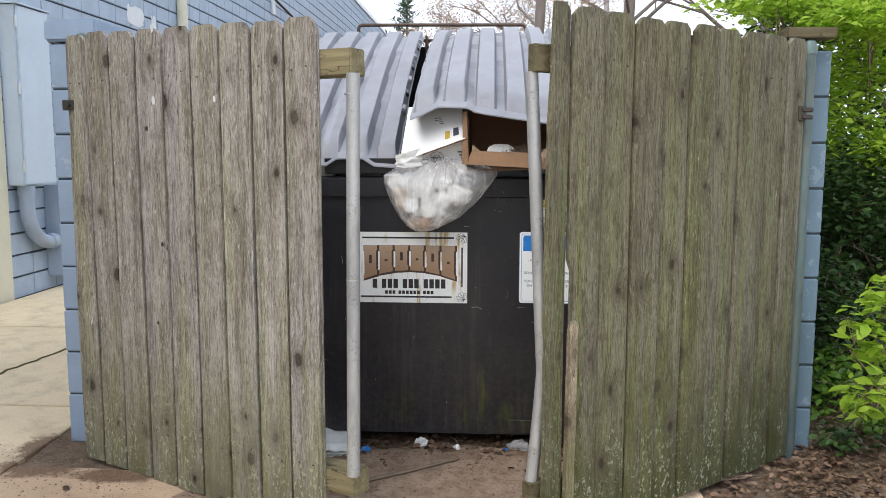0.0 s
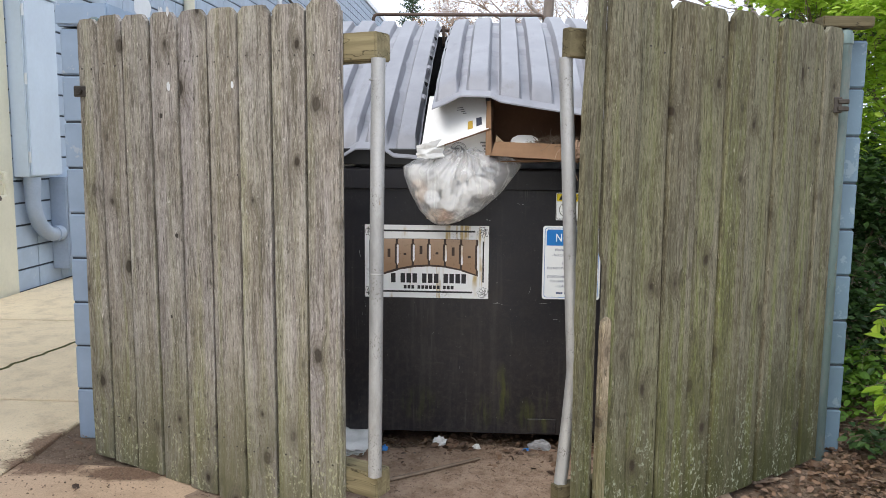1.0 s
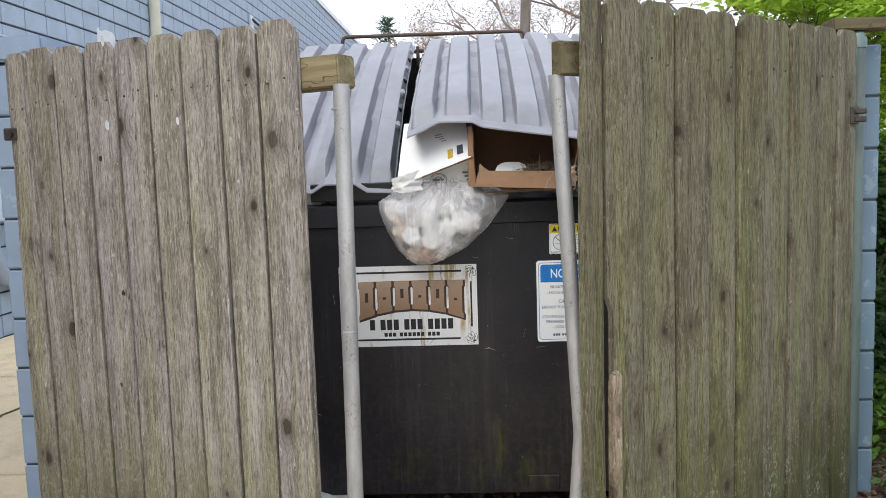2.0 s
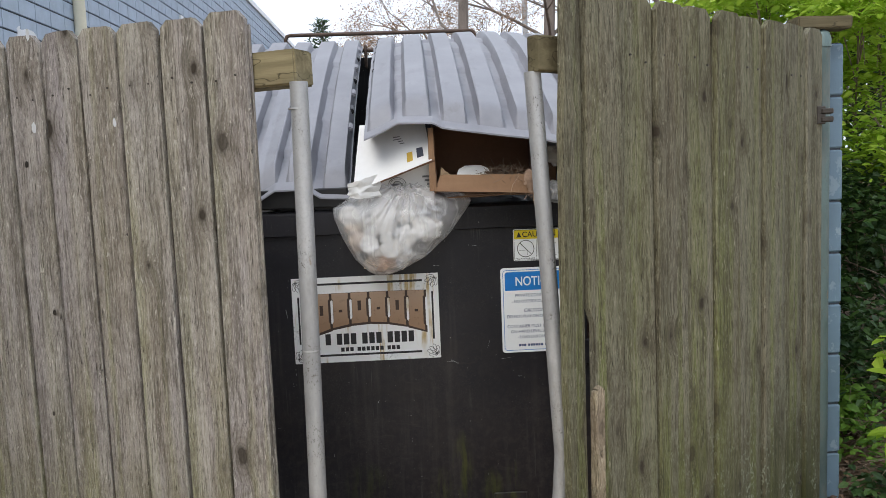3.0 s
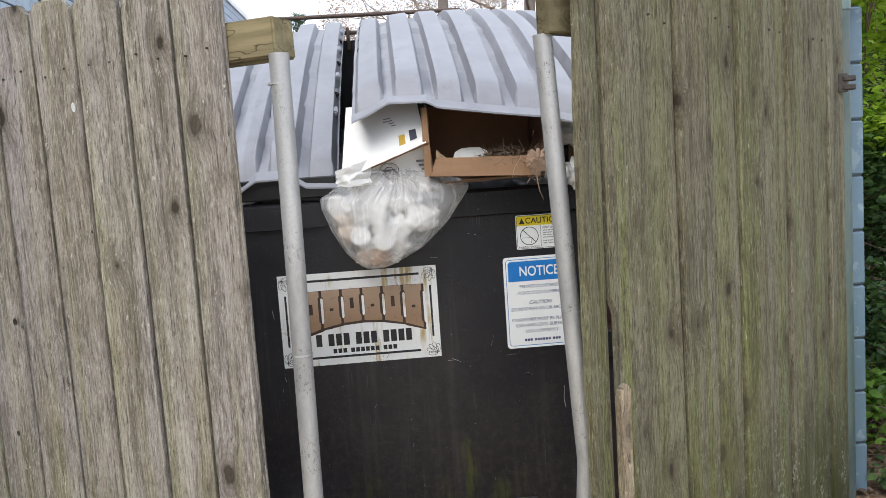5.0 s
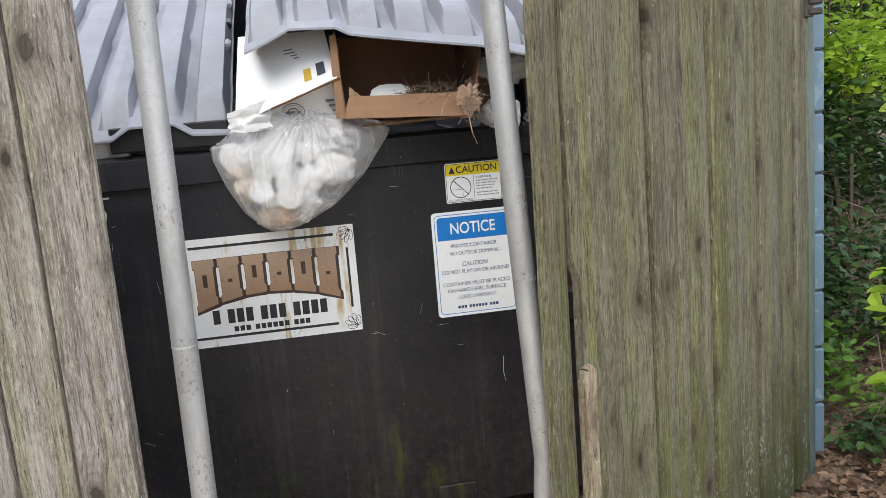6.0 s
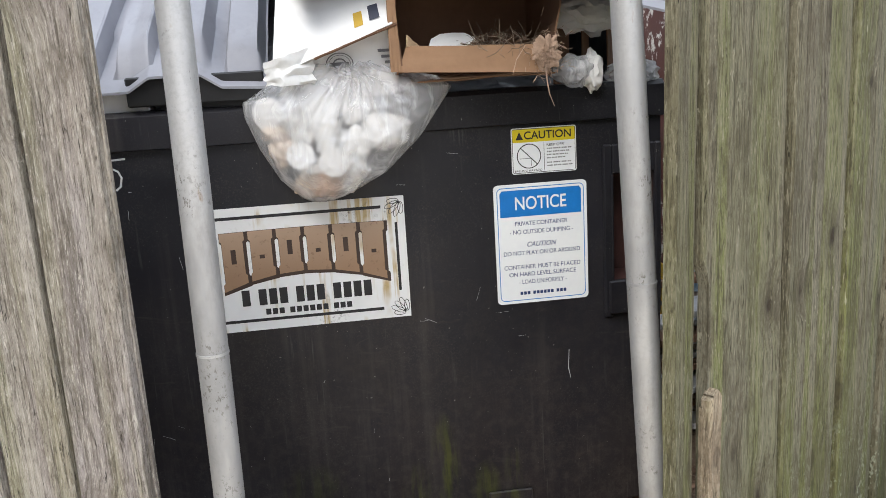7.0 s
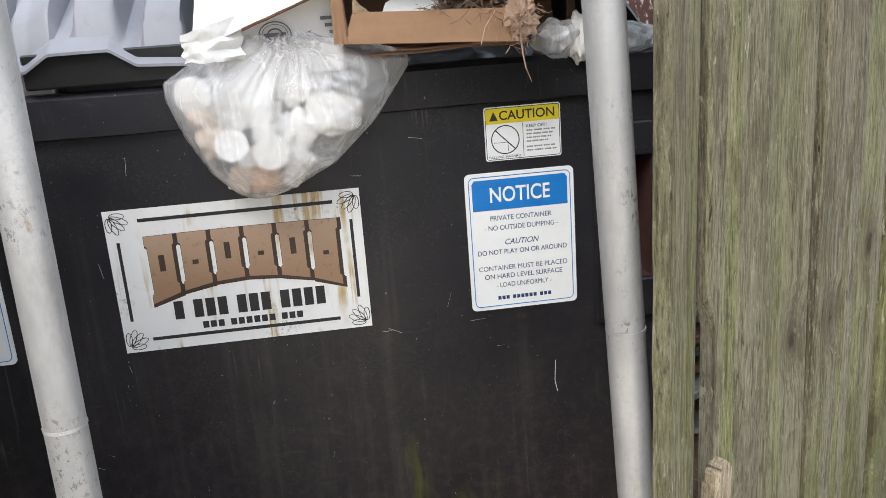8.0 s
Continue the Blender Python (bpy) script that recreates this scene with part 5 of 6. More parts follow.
wbx = thing("white_carton", "white carton with printed squares wedged under the lid", "box")
panel_card("top_flap", (-0.412, 3.615, 1.352), (-0.122, 3.600, 1.458), (-0.140, 3.72, 1.60), (-0.385, 3.76, 1.60), CARD_WHITE, wbx, "glossy white flap", bow=0.006)
panel_card("flap_edge", (-0.31, 3.607, 1.386), (-0.112, 3.597, 1.456), (-0.112, 3.60, 1.4585), (-0.31, 3.61, 1.3885), CARD_SHADED, wbx)
panel_card("front_panel", (-0.40, 3.70, 1.295), (-0.118, 3.69, 1.295), (-0.116, 3.665, 1.462), (-0.40, 3.675, 1.42), CARD_WHITE, wbx, "grubby white front with a round stamp")
panel_card("side_panel", (-0.118, 3.645, 1.29), (-0.11, 3.95, 1.29), (-0.11, 3.95, 1.56), (-0.113, 3.62, 1.55), CARD_SHADED, wbx)
fl0, fl1 = Vector((-0.412, 3.615, 1.352)), Vector((-0.122, 3.600, 1.458))
fl3 = Vector((-0.385, 3.76, 1.60))
fl2 = Vector((-0.140, 3.72, 1.60))


def on_flap(u, v, lift=0.004):
    p = (fl0 * (1 - u) + fl1 * u) * (1 - v) + (fl3 * (1 - u) + fl2 * u) * v
    n = (fl1 - fl0).cross(fl3 - fl0).normalized()
    if n.y > 0:
        n = -n
    return p + n * lift


for u0, u1, v0, v1, mm in ((0.70, 0.775, 0.14, 0.34, MUSTARD), (0.83, 0.915, 0.16, 0.38, NAVY), (0.52, 0.68, 0.55, 0.72, INK_GREY)):
    bm = bmesh.new()
    if mm is INK_GREY:
        for k in range(4):
            bm.faces.new([bm.verts.new(on_flap(u, v, 0.010)) for u, v in ((u0, v0 + 0.05 * k), (u1 - 0.02 * k, v0 + 0.05 * k), (u1 - 0.02 * k, v0 + 0.05 * k + 0.018), (u0, v0 + 0.05 * k + 0.018))])
    else:
        bm.faces.new([bm.verts.new(on_flap(u, v, 0.008)) for u, v in ((u0, v0), (u1, v0), (u1, v1), (u0, v1))])
    part("print_mark", bm, mm, wbx)
bm = bmesh.new()
for r, w in ((0.026, 0.0025), (0.021, 0.0012), (0.012, 0.003)):
    ribbon(bm, [(-0.252 + 1.25 * r * math.cos(2 * math.pi * k / 20), 1.375 + r * math.sin(2 * math.pi * k / 20)) for k in range(21)], w, 3.668)
ribbon(bm, [(-0.275, 1.375), (-0.23, 1.375)], 0.008, 3.668)
for k in range(3):
    rect(bm, -0.158 + 0.008 * k, 1.398 - 0.014 * k, -0.128, 1.405 - 0.014 * k, 3.664)
tagged(part("stamp_marks", bm, INK_GREY, wbx, "grey round stamp and code bars"), kind="stuff")
torn = thing("torn_paper", "torn white paper bag scrap on the rim", "paper")
part("scrap", sheet(bmesh.new(), 14, 10, lambda u, v: (-0.43 + 0.115 * u + 0.01 * wob(v * 5, 1), 3.61 - 0.02 * math.sin(4 * u) + 0.01 * wob(u * 4, v * 4), 1.332 + 0.055 * v + 0.03 * u * v + 0.008 * wob(u * 4, v * 4, 3)), (0, 0.002, 0)), PAPER, torn, "", True)
inner = thing("flattened_box", "grey-white flattened box under the sagging lid", "box")
part("panel", a_box((-1.2, 3.765, 1.24), (-0.73, 3.95, 1.335), 0.004), CARD_WHITE, inner)
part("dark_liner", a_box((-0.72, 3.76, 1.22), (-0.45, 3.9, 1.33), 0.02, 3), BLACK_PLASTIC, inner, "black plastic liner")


def crumple(name, label, category, c, r, material, seed, flatz=1.0, amp=0.45, parts="sheet"):
    t = thing(name, label, category, c)
    bm = bmesh.new()
    bmesh.ops.create_icosphere(bm, subdivisions=4, radius=1)
    for v in bm.verts:
        p = v.co.copy()
        k = 1 + amp * wob(p.x, p.y, p.z + seed, 2.3) + 0.5 * amp * abs(wob(p.x + seed, p.y, p.z, 5.0))
        v.co = Vector((p.x * r[0], p.y * r[1], p.z * r[2] * flatz)) * k
    part(parts, bm, material, t, "", True)
    return t


# loose rubbish heaped inside the bin
heap = thing("refuse_heap", "dark heap of mixed refuse filling the bin", "refuse")
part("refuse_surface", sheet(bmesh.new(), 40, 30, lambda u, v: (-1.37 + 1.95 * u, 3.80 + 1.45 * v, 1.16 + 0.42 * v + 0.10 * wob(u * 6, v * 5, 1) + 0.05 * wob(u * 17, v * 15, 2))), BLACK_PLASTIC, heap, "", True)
crumple("plastic_bag", "crumpled clear plastic bag on the bin's rim", "bag", (0.345, 3.71, 1.325), (0.050, 0.045, 0.040), FILM_LOOSE, 3, 1.0, 0.25)
crumple("plastic_bag", "white plastic bag bunched on the bin's rim", "bag", (0.395, 3.71, 1.322), (0.026, 0.030, 0.050), PAPER, 8, 1.0, 0.3)
crumple("plastic_bag", "grey film bag in the bin corner", "bag", (0.52, 3.76, 1.312), (0.070, 0.055, 0.035), FILM_LOOSE, 13, 1.0, 0.25)
crumple("plastic_bag", "white plastic bag hanging from under the lid", "bag", (0.41, 3.80, 1.47), (0.09, 0.05, 0.05), PAPER, 21)
for x, z, w in ((0.31, 1.44, 0.05), (0.39, 1.42, 0.025), (0.46, 1.43, 0.02)):
    st = thing("carton_scrap", "dark torn carton scrap standing in the bin", "box")
    panel_card("scrap", (x, 3.78, 1.28), (x + w, 3.80, 1.28), (x + w * 1.1, 3.82, z + 0.08), (x + 0.005, 3.80, z + 0.06), CARD_SHADED, st)

# the clear bag with cups, hung over the rim
bag = thing("rubbish_bag", "clear plastic rubbish bag full of paper cups hanging over the rim", "bag")
BL = [(1.035, -0.345), (1.05, -0.375), (1.10, -0.425), (1.18, -0.468), (1.26, -0.497), (1.295, -0.498), (1.33, -0.44), (1.365, -0.36)]
BR = [(1.035, -0.300), (1.05, -0.255), (1.10, -0.155), (1.18, -0.065), (1.26, -0.005), (1.305, 0.028), (1.33, 0.0), (1.365, -0.16)]
BD = [(1.035, 0.03), (1.06, 0.085), (1.12, 0.13), (1.2, 0.150), (1.27, 0.140), (1.32, 0.115), (1.375, 0.07)]


def bag_front(u, v, scale=1.0):
    z = 1.375 - 0.335 * v
    a, b, d = lerp(BL, z), lerp(BR, z), lerp(BD, z) * scale
    mid, half = (a + b) / 2, (b - a) / 2 * (0.97 if scale < 1 else 1)
    s = 2 * u - 1
    # folds gather towards the neck at the top middle
    dx, dz = mid + half * s + 0.215, 1.40 - z
    ang, far = math.atan2(dx, dz), math.hypot(dx, dz)
    near = min(1.0, far / 0.05) * max(0.15, 1 - far / 0.30)
    fold = 0.010 * math.sin(ang * 17 + 4 * wob(u * 3, v * 3)) * near + 0.0045 * math.sin(ang * 41 + 7 * wob(u * 4, v * 2, 6)) * near
    fold += 0.014 * wob(u * 5, v * 5, 3) + 0.005 * wob(u * 15, v * 13, 5)
    y = BY - 0.030 - d * max(0.0, 1 - s * s) ** 0.55 + fold * (1 - abs(s) ** 4)
    return (mid + half * s, min(y, BY - 0.026), z + 0.012 * wob(u * 5, 2) * (1 - v) + 0.010 * wob(u * 11, 7) * (1 - v))


part("film", sheet(bmesh.new(), 150, 90, bag_front), FILM, bag, "cloudy clear film with folds", True)
part("back_film", sheet(bmesh.new(), 20, 16, lambda u, v: (bag_front(u, v)[0], BY - 0.0255 + 0.0005 * u, bag_front(u, v)[2])), FILM_LOOSE, bag, "", True)
part("neck", sheet(bmesh.new(), 60, 14, lambda u, v: (-0.25 + (0.03 + 0.13 * v) * (2 * u - 1), 3.655 + 0.012 * math.sin(u * 60) * (0.3 + v) + 0.05 * (1 - v), 1.395 - 0.05 * v + 0.01 * wob(u * 9, v * 3))), FILM_MILKY, bag, "bunched neck", True)


def cup(x, y, z, r, h, rx, ry, rz, material, label):
    bm = bmesh.new()
    tube(bm, [(0, 0, 0), (0, 0, h * 0.5), (0, 0, h), (0, 0, h), (0, 0, h + 0.004), (0, 0, h + 0.004)], [r * 0.75, r * 0.88, r, r * 1.06, r * 1.06, r * 0.9], 20)
    part("cup", bm, material, bag, label, True, pose(x, y, z, rx, ry, rz))


for a in ((-0.428, 3.705, 1.268, 0.038, 0.025, 95, 0, -15, CUP_WHITE), (-0.293, 3.700, 1.146, 0.035, 0.075, 92, 4, 6, CUP_WHITE), (-0.300, 3.690, 1.165, 0.036, 0.075, 6, 6, 0, CUP_WHITE), (-0.372, 3.700, 1.148, 0.032, 0.06, 75, 25, 0, CUP_WHITE), (-0.262, 3.685, 1.070, 0.031, 0.07, 12, 35, 0, CUP_WHITE), (-0.352, 3.695, 1.19, 0.034, 0.08, 14, -25, 0, CUP_WHITE)):
    cup(*a, "white paper cup inside the bag")


def lump(name, c, r, material, seed, label):
    bm = bmesh.new()
    bmesh.ops.create_icosphere(bm, subdivisions=4, radius=1)
    for v in bm.verts:
        p = v.co.copy()
        v.co = Vector((p.x * r[0], p.y * r[1], p.z * r[2])) * (1 + 0.4 * wob(p.x, p.y + seed, p.z, 1.9) + 0.07 * wob(p.x, p.y + seed, p.z, 6))
    part(name, bm, material, bag, label, True, pose(*c))


lump("napkin", (-0.150, 3.672, 1.205), (0.056, 0.026, 0.044), CUP_WHITE, 1, "crumpled white napkin")
lump("food_wrap", (-0.350, 3.690, 1.085), (0.040, 0.024, 0.030), FOOD_PALE, 4, "pale food wrapper")
lump("food_wrap", (-0.412, 3.700, 1.222), (0.046, 0.03, 0.026), FOOD_PALE, 7, "pale food wrapper")
lump("food_wrap", (-0.308, 3.682, 1.082), (0.036, 0.03, 0.032), FOOD_TAN, 11, "tan food wrapper")
lump("napkin", (-0.325, 3.688, 1.270), (0.062, 0.032, 0.070), CUP_WHITE, 17, "white crumpled napkin")
lump("napkin", (-0.365, 3.705, 1.225), (0.050, 0.018, 0.040), CUP_WHITE, 37, "white crumpled napkin")
lump("napkin", (-0.235, 3.702, 1.175), (0.045, 0.018, 0.045), CUP_WHITE, 41, "white crumpled napkin")
lump("napkin", (-0.330, 3.700, 1.115), (0.045, 0.020, 0.035), CUP_WHITE, 43, "white crumpled napkin")
lump("napkin", (-0.225, 3.705, 1.270), (0.060, 0.015, 0.040), CUP_WHITE, 47, "white crumpled napkin")
lump("napkin", (-0.405, 3.70, 1.175), (0.036, 0.02, 0.045), FOOD_PALE, 19, "pale crumpled napkin")
lump("napkin", (-0.10, 3.705, 1.27), (0.07, 0.02, 0.045), FILM_LOOSE, 31, "clear crumpled wrap")

# ---- litter on the ground ----
crumple("paper_scrap", "crumpled white paper on the soil under the bin", "paper", (-0.325, 3.71, 0.028), (0.030, 0.02, 0.030), PAPER, 2)
crumple("paper_scrap", "small white paper scrap on the soil", "paper", (-0.155, 3.66, 0.024), (0.016, 0.014, 0.022), PAPER, 5)
crumple("plastic_wrap", "clear crumpled plastic wrap by the bin's foot", "plastic", (0.13, 3.70, 0.028), (0.050, 0.028, 0.028), FILM_LOOSE, 9, 1.0, 0.3)
crumple("foil_scrap", "blue foil wrapper scrap on the soil", "wrapper", (-0.575, 3.62, 0.018), (0.022, 0.02, 0.022), BLUE_FOIL, 12)
crumple("foil_scrap", "tiny blue foil scrap on the soil", "wrapper", (0.07, 3.66, 0.018), (0.018, 0.012, 0.014), BLUE_FOIL, 15)
news = thing("soggy_newspaper", "soggy folded white newspaper lying on the soil", "newspaper")
for k in range(3):
    part("page", sheet(bmesh.new(), 24, 20, lambda u, v: (-0.88 + 0.225 * u + 0.01 * k, 3.50 + 0.24 * v + 0.05 * u, 0.022 + 0.014 * k + 0.022 * v + 0.018 * wob(u * 3, v * 3, k) + 0.010 * wob(u * 8, v * 8, k + 4)), (0, 0, 0.004)), PAPER, news, "", True)
stick = thing("dry_stick", "long thin brown stick on the soil", "stick")
part("stem", tube(bmesh.new(), [(-0.55, 3.30, 0.006), (-0.36, 3.40, 0.018), (-0.14, 3.53, 0.030)], [0.008, 0.009, 0.006], 6), TWIG, stick, "", True)
yb = thing("yellow_bag", "yellow plastic packet beside the bin", "bag", (0.80, 4.35, 0.0))
part("packet", crumple("temp", "x", "x", (0, 0, 0), (0.09, 0.07, 0.12), MUSTARD, 31).children[0].data, None, yb, "", False, pose(0, 0, 0.50))
bpy.data.objects.remove(bpy.data.objects["temp"].children[0])
bpy.data.objects.remove(bpy.data.objects["temp"])
pile = thing("junk_pile", "pile of broken boards and scrap beside the bin", "scrap")
for k in range(16):
    z = 0.04 + 0.034 * k
    part("scrap_board", a_box((-0.24, -0.05, -0.012), (0.24, 0.05, 0.012), 0.003), (CARD_WHITE, BARK, GALV, CARD_SHADED)[k % 4], pile, "", False, pose(0.93 + rng.uniform(-0.06, 0.06), 4.25 + rng.uniform(-0.1, 0.1), z, rng.uniform(-6, 6), rng.uniform(-8, 8), rng.uniform(-40, 40)))


# ---- plants ----
def leaf_mesh(name, centres, size, material, droop=0.5, wide=0.5, seed=0, flatness=0.0):
    """Many small folded leaves in one mesh."""
    r = np.random.RandomState(seed)
    n = len(centres)
    c = np.array(centres)
    a = r.uniform(0, 2 * np.pi, n)
    d = np.stack([np.cos(a), np.sin(a), -droop * r.uniform(0.1, 1.3, n) + 0.25], 1)
    if flatness:
        d[:, 2] = r.uniform(-0.15, 0.25, n) * flatness
    d /= np.linalg.norm(d, axis=1)[:, None]
    up = r.normal(0, 0.45, (n, 3)) + np.array([0, 0, 1.0])
    s = np.cross(d, up)
    s /= np.linalg.norm(s, axis=1)[:, None]
    up = np.cross(s, d)
    ln = (size * r.uniform(0.55, 1.25, n))[:, None]
    w = ln * wide * 0.5
    fold = r.uniform(0.05, 0.35, n)[:, None]
    vs = np.stack([c, c + d * ln * 0.35 + s * w + up * w * fold, c + d * ln * 0.72 + s * w * 0.72 + up * w * fold * 0.6 - up * ln * 0.04, c + d * ln - up * ln * 0.12, c + d * ln * 0.72 - s * w * 0.72 + up * w * fold * 0.6 - up * ln * 0.04, c + d * ln * 0.35 - s * w + up * w * fold, c + d * ln * 0.5], 1).reshape(-1, 3)
    base = (np.arange(n) * 7)[:, None, None]
    fs = (np.array([[0, 1, 6], [1, 2, 6], [2, 3, 6], [3, 4, 6], [4, 5, 6], [5, 0, 6]])[None] + base).reshape(-1, 3)
    me = bpy.data.meshes.new(name)
    me.from_pydata(vs.tolist(), [], fs.tolist())
    me.materials.append(material)
    return me


def cloud(r, centre, radius, n, hollow=0.5):
    d = r.normal(0, 1, (n, 3))
    d /= np.linalg.norm(d, axis=1)[:, None]
    k = r.uniform(hollow, 1.0, n)[:, None] * (1 + 0.25 * r.normal(0, 1, (n, 1)))
    return (np.array(centre) + d * k * np.array(radius)).tolist()


def shrub(label, base, clumps, size, mats, per, seed, twigs=40, tw=0.6):
    s = thing("shrub", label, "shrub", base, group="hedge shrubs")
    inv = s.matrix_world.inverted()
    r = np.random.RandomState(seed)
    bm = bmesh.new()
    allp = {m.name: (m, []) for m in mats}
    for k, (c, rad, n) in enumerate(clumps):
        m = mats[k % len(mats)]
        allp[m.name][1].extend([p for p in cloud(r, c, rad, n * per) if p[2] > 0.05 and not (p[0] < 1.53 and p[2] < 1.95)])
        b = Vector(base)
        c = Vector(c)
        mid = b.lerp(c, 0.5) + Vector((0.15 * r.normal(), 0.15 * r.normal(), 0.2))
        tube(bm, [b, mid, c], [0.018 * tw, 0.012 * tw, 0.006 * tw], 5)
        for q in range(twigs // max(1, len(clumps)) + 2):
            e = c + Vector(r.normal(0, 1, 3)).normalized() * max(rad) * 0.9
            tube(bm, [c.lerp(mid, r.uniform(0, 0.5)), c.lerp(e, 0.5) + Vector((0, 0, 0.05)), e], [0.006 * tw, 0.004 * tw, 0.002 * tw], 4, False)
    st = tagged(part("stem_growth", bm, TWIG, s, "thin brown stems"), kind="stuff")
    st.matrix_parent_inverse = inv
    for m, pts in allp.values():
        if pts:
            ob = tagged(part("leaves", leaf_mesh("leaves", pts, size, m, 0.6, 0.55, seed), None, s), kind="stuff")
            ob.matrix_parent_inverse = inv
    return s


shrub("bright green leafy shrub spilling over bare soil", (1.95, 3.55, 0.09), [((1.56, 3.50, 0.62), (0.12, 0.13, 0.16), 3), ((1.72, 3.50, 0.80), (0.13, 0.14, 0.14), 3), ((1.58, 3.46, 0.37), (0.13, 0.13, 0.08), 2), ((1.82, 3.55, 0.50), (0.16, 0.16, 0.14), 3), ((1.86, 3.50, 0.28), (0.16, 0.14, 0.07), 2)], 0.075, [LEAF_BRIGHT], 40, 1, 30, 0.3)
shrub("tall fresh green shrub behind the block wall", (2.9, 5.6, 0.03), [((2.05, 5.0, 1.75), (0.22, 0.3, 0.35), 5), ((2.35, 5.0, 2.05), (0.35, 0.35, 0.3), 6), ((2.3, 5.7, 1.3), (0.4, 0.4, 0.35), 4), ((2.8, 5.3, 1.6), (0.4, 0.4, 0.5), 5), ((2.0, 5.1, 2.25), (0.40, 0.35, 0.14), 5), ((2.75, 5.4, 2.9), (0.5, 0.4, 0.4), 5), ((2.3, 4.8, 1.45), (0.25, 0.3, 0.2), 4)], 0.058, [LEAF_BRIGHT, LEAF_BRIGHT, LEAF_MID], 190, 2)
shrub("dense green hedge shrub, its inner shade put into dark leaf colour", (2.9, 6.6, 0.03), [((2.5, 6.3, 0.6), (0.6, 0.5, 0.5), 8), ((2.9, 5.8, 0.9), (0.6, 0.5, 0.5), 8), ((2.3, 6.8, 1.2), (0.5, 0.6, 0.5), 8), ((3.2, 6.2, 1.9), (0.6, 0.6, 0.6), 7), ((2.7, 7.4, 2.2), (0.7, 0.6, 0.6), 7), ((3.4, 6.6, 3.0), (0.7, 0.7, 0.6), 7)], 0.075, [LEAF_SHADED], 260, 3)
shrub("dark ivy-like hedge shrub beside the block wall", (2.2, 5.0, 0.03), [((1.85, 4.7, 0.45), (0.26, 0.5, 0.40), 7), ((1.95, 5.2, 0.95), (0.3, 0.5, 0.42), 7), ((2.15, 4.9, 1.15), (0.3, 0.4, 0.3), 6), ((2.3, 4.7, 0.40), (0.4, 0.4, 0.35), 6), ((1.80, 4.45, 0.22), (0.2, 0.25, 0.14), 3)], 0.055, [LEAF_SHADED, LEAF_SHADED, LEAF_SHADED, LEAF_SHADED, LEAF_MID], 280, 4)
shrub("broad green hedge shrub beyond the enclosure", (4.6, 9.0, 0.03), [((3.6, 8.5, 1.0), (0.9, 0.8, 0.9), 9), ((4.6, 8.0, 2.0), (1.0, 0.8, 0.9), 9), ((3.9, 9.0, 2.8), (1.0, 0.9, 0.8), 9), ((5.2, 8.2, 3.6), (1.0, 0.9, 0.9), 9), ((4.4, 7.2, 1.0), (0.9, 0.7, 0.8), 9)], 0.10, [LEAF_MID, LEAF_SHADED, LEAF_SHADED], 200, 5)
shrub("leafy green bough hanging over the gate", (3.2, 6.8, 0.03), [((1.62, 4.9, 2.26), (0.30, 0.35, 0.10), 4), ((1.95, 4.5, 2.10), (0.28, 0.3, 0.12), 5), ((1.72, 5.6, 2.42), (0.42, 0.4, 0.13), 5), ((2.35, 4.7, 2.30), (0.35, 0.4, 0.2), 5), ((2.4, 5.9, 2.8), (0.5, 0.5, 0.2), 5), ((2.9, 5.6, 3.2), (0.5, 0.5, 0.3), 5)], 0.058, [LEAF_BRIGHT], 170, 6)
shrub("low green ivy creeping over leaf litter", (1.9, 4.0, 0.09), [((1.62, 3.75, 0.09), (0.14, 0.12, 0.06), 3), ((1.95, 3.9, 0.12), (0.25, 0.2, 0.08), 5), ((2.3, 3.7, 0.16), (0.3, 0.25, 0.10), 5), ((1.75, 4.2, 0.14), (0.2, 0.25, 0.1), 4), ((2.2, 3.2, 0.12), (0.2, 0.2, 0.06), 3)], 0.05, [LEAF_SHADED, LEAF_MID], 45, 12, 20, 0.25)
shrub("tall green tree crown over the hedge", (4.2, 8.6, 0.03), [((3.0, 7.6, 3.0), (0.7, 0.6, 0.6), 8), ((3.9, 7.4, 3.6), (0.8, 0.7, 0.7), 8), ((2.6, 8.4, 3.8), (0.8, 0.7, 0.5), 8), ((4.6, 7.8, 2.4), (0.9, 0.7, 0.8), 8), ((3.4, 6.8, 2.3), (0.5, 0.5, 0.5), 8), ((3.6, 8.6, 4.6), (1.0, 0.8, 0.6), 8)], 0.085, [LEAF_BRIGHT, LEAF_MID], 170, 15, 30, 0.6)


def branchy(bm, p, d, ln, r, depth, rr, tips, bend=0.35, sides=6):
    """A limb that bends and forks."""
    q = p + d * ln * 0.5 + Vector((rr.gauss(0, 1), rr.gauss(0, 1), rr.gauss(0, 0.6))) * ln * 0.05
    e = p + d * ln
    tube(bm, [p, q, e], [r, r * 0.85, r * 0.7], sides, False)
    if depth == 0:
        tips.append(e)
        tips.append(q)
        return
    for k in range(3 if depth > 1 else 4):
        nd = (d + Vector((rr.gauss(0, 1), rr.gauss(0, 1), rr.gauss(0.12, 0.7))) * bend * 1.5).normalized()
        branchy(bm, q.lerp(e, rr.uniform(0.2, 1.0)), nd, ln * rr.uniform(0.55, 0.8), r * rr.uniform(0.4, 0.62), depth - 1, rr, tips, bend, max(3, sides - 1))


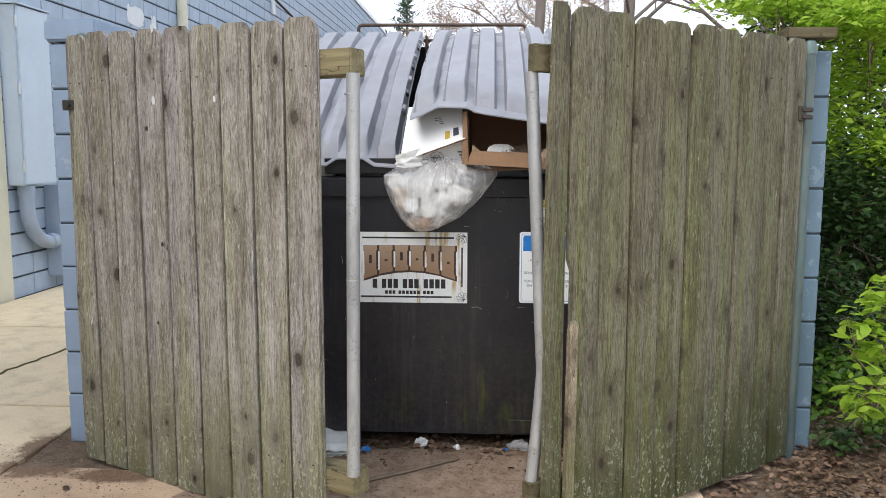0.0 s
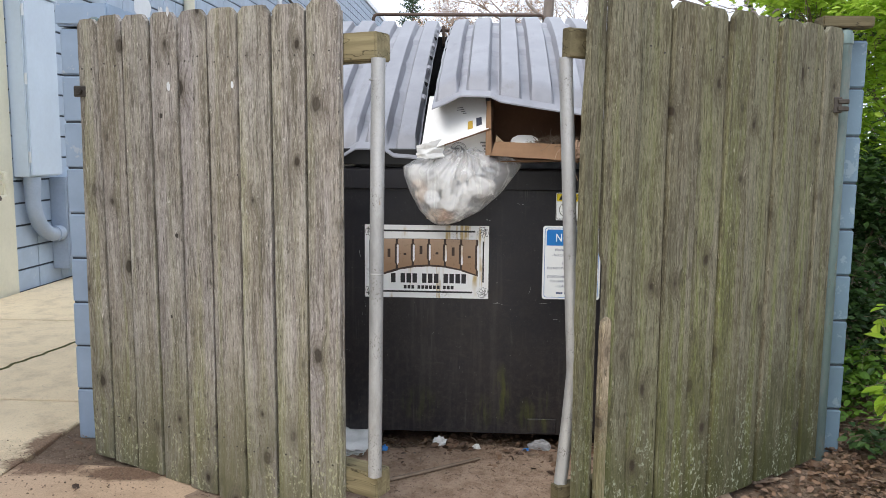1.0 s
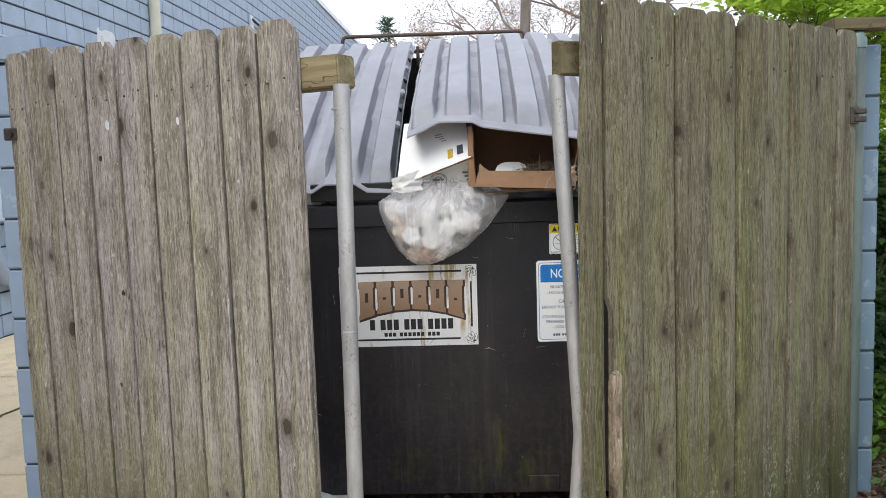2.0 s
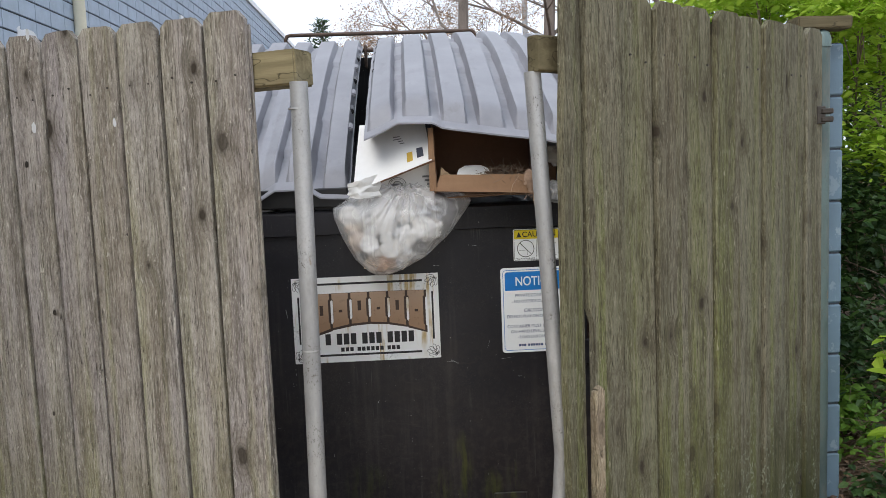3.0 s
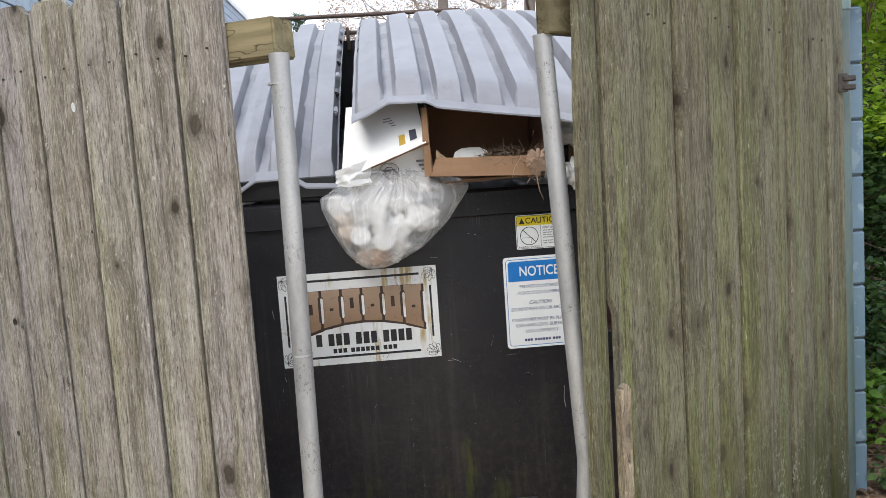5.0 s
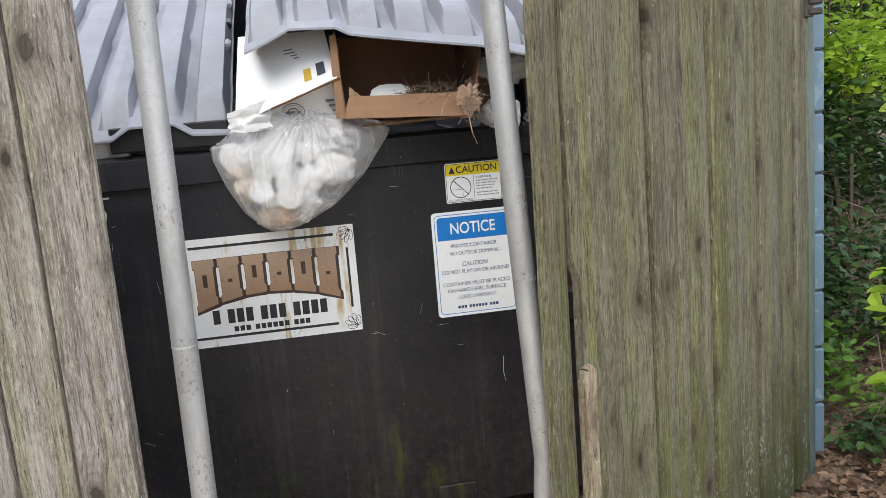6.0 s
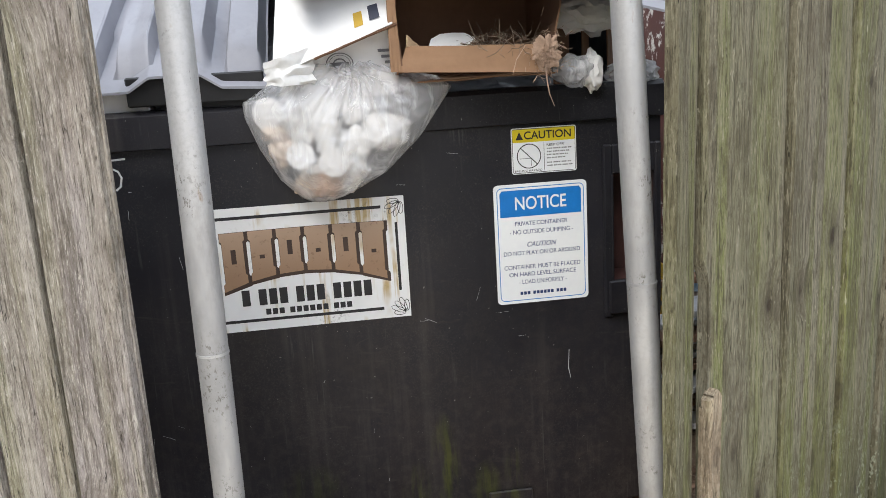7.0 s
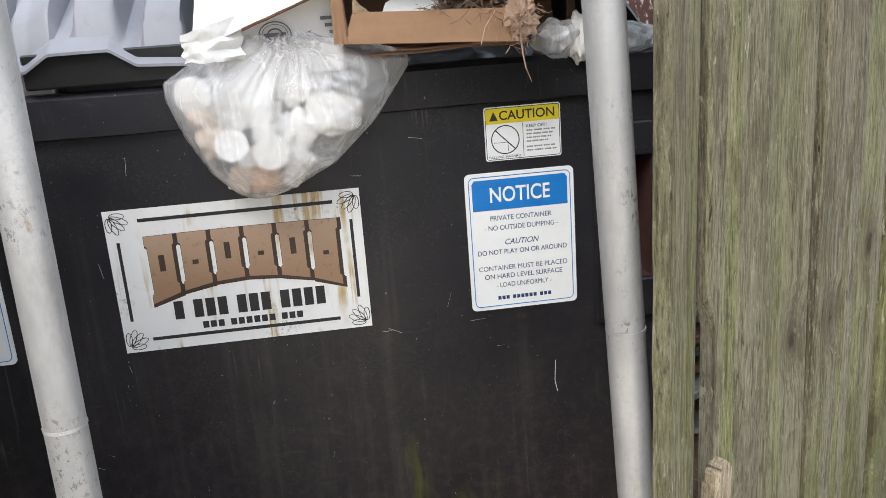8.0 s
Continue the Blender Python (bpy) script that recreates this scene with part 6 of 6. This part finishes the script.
def bare_tree(label, base, h, r, lean, seed, depth=5, buds=True):
    rr = random.Random(seed)
    t = thing("tree", label, "tree", base, group="background trees")
    bm = bmesh.new()
    top = Vector((lean[0], lean[1], h))
    tube(bm, [(0, 0, 0), top * 0.4 + Vector((0.1 * rr.gauss(0, 1), 0, 0)), top], [r * 1.15, r * 0.9, r * 0.7], 12)
    part("trunk", bm, BARK, t, "", True)
    bm, tips = bmesh.new(), []
    for k in range(6):
        a = 2 * math.pi * k / 6 + rr.uniform(-0.5, 0.5)
        d = Vector((math.cos(a) * 0.8, math.sin(a) * 0.8, rr.uniform(0.3, 1.0))).normalized()
        branchy(bm, top * rr.uniform(0.55, 1.0), d, h * rr.uniform(0.32, 0.5), r * 0.26, depth - 1, rr, tips)
    crown = part("crown", bm, TWIG if buds else BARK, t, "bare grey-brown twigs")
    if buds:
        pts = []
        for p in tips:
            pts += [p + Vector((rr.gauss(0, 0.12), rr.gauss(0, 0.12), rr.gauss(0, 0.12))) for _ in range(8)]
        tagged(part("bud_growth", leaf_mesh("buds", [tuple(p) for p in pts], 0.055, BUD, 0.6, 0.6, seed), None, crown, "russet buds"), kind="stuff")
    return t


bare_tree("russet budding tree behind the enclosure", (1.0, 23.0, 0), 4.2, 0.16, (0.3, 0), 3, 5)
bare_tree("russet budding tree with many twigs", (-0.6, 27.0, 0), 3.6, 0.15, (-0.2, 0), 8, 5)
bare_tree("grey bare tree with a thick trunk", (0.97, 17.0, 0), 6.5, 0.125, (0.1, 0), 5, 5, False)
bare_tree("grey bare tree with spreading limbs", (3.5, 22.0, 0), 6.0, 0.19, (0.1, 0), 11, 5, False)
bare_tree("grey bare tree in the distance", (7.5, 24.0, 0), 5.5, 0.26, (0.2, 0), 14, 5, False)
upole = thing("utility_pole", "slim pale wooden utility pole far behind", "pole", (3.5, 26.0, 0))
part("shaft", tube(bmesh.new(), [(0, 0, 0), (0, 0, 9)], [0.09, 0.08], 12), GALV, upole, "", True)


def pine(base, h, seed):
    rr = random.Random(seed)
    t = thing("pine_tree", "dark green pine tree far behind the bin", "tree", base, group="background trees")
    part("trunk", tube(bmesh.new(), [(0, 0, 0), (0.05, 0, h)], [0.14, 0.02], 8), BARK, t, "", True)
    bm, pts = bmesh.new(), []
    for k in range(70):
        z = h * (0.25 + 0.75 * k / 70)
        ln = (h - z) * 0.36 + 0.12
        a = k * 2.4
        e = Vector((ln * math.cos(a), ln * math.sin(a), z + 0.25 * ln))
        tube(bm, [(0, 0, z), e], [0.02, 0.006], 4, False)
        for q in range(26):
            f = rr.uniform(0.25, 1.05)
            pts.append(tuple(Vector((0, 0, z)).lerp(e, f) + Vector((rr.gauss(0, 0.07), rr.gauss(0, 0.07), rr.gauss(0, 0.05)))))
    c = part("branches", bm, BARK, t)
    part("needles", leaf_mesh("needles", pts, 0.22, NEEDLE, -0.6, 0.22, seed), None, c)


pine((-3.1, 30.0, 0), 6.7, 4)
# a far line of woods closes the view to the east and north
r = np.random.RandomState(77)
pts = []
for k in range(26):
    x, y = 9 + 1.6 * k, 34 - 1.3 * k
    pts += cloud(r, (x, y, 2.0), (2.2, 2.0, 2.2 + 1.2 * r.rand()), 260, 0.3)
tagged(part("far_woods", leaf_mesh("far_woods", pts, 0.55, LEAF_MID, 0.5, 0.7, 9), None), "far line of green woodland", "woods", kind="stuff")

# leaf litter, twigs and pebbles
r = np.random.RandomState(5)
pts = []
for x0, x1, y0, y1, n in ((-1.3, 0.8, 3.46, 3.95, 1300), (-1.0, 0.6, 3.0, 3.5, 110), (0.80, 1.6, 2.95, 3.6, 620), (1.25, 3.2, 2.8, 4.6, 6000), (-2.3, -1.7, 3.0, 3.7, 25), (0.6, 1.28, 3.8, 5.4, 200), (1.5, 3.0, 4.3, 6.5, 500)):
    for _ in range(n):
        x, y = r.uniform(x0, x1), r.uniform(y0, y1)
        pts.append((x, y, soil_z(x, y) + r.uniform(0.008, 0.03)))
tagged(part("leaf_litter", leaf_mesh("leaf_litter", pts, 0.036, LEAF_DEAD, 0.2, 0.6, 21, 2.2), None), "curled dead brown leaves on the soil", "leaf litter", kind="stuff")
bm = bmesh.new()
for _ in range(140):
    x, y = rng.choice(((rng.uniform(-0.9, 0.6), rng.uniform(3.2, 3.8)), (rng.uniform(1.3, 2.8), rng.uniform(3.1, 4.4))))
    a = rng.uniform(0, 6.28)
    ln = rng.uniform(0.03, 0.2)
    z = soil_z(x, y) + 0.012
    tube(bm, [(x, y, z), (x + ln * 0.5 * math.cos(a), y + ln * 0.5 * math.sin(a), z + 0.008), (x + ln * math.cos(a + 0.2), y + ln * math.sin(a + 0.2), z)], rng.uniform(0.0012, 0.004), 4, False)
tagged(part("twig_litter", bm, TWIG), "thin broken twigs on the soil", "twigs", kind="stuff")
bm = bmesh.new()
for _ in range(900):
    x, y = rng.choice(((rng.uniform(-1.2, 0.7), rng.uniform(2.9, 3.75)), (rng.uniform(-2.15, -1.5), rng.uniform(3.1, 3.7)), (rng.uniform(-2.4, -1.4), rng.uniform(2.9, 3.6))))
    s0 = rng.uniform(0.0015, 0.005)
    bmesh.ops.create_icosphere(bm, subdivisions=1, radius=s0, matrix=pose(x, y, 0.024 - dip(x, y), 0, 0, rng.uniform(0, 90)) @ Matrix.Diagonal((1, 0.7, 0.55, 1)))
tagged(part("pebbles", bm, plain("tan_grit", (0.24, 0.175, 0.125), 0.9, 0.5, 60)), "small tan stones on soil and concrete", "pebbles", kind="stuff")
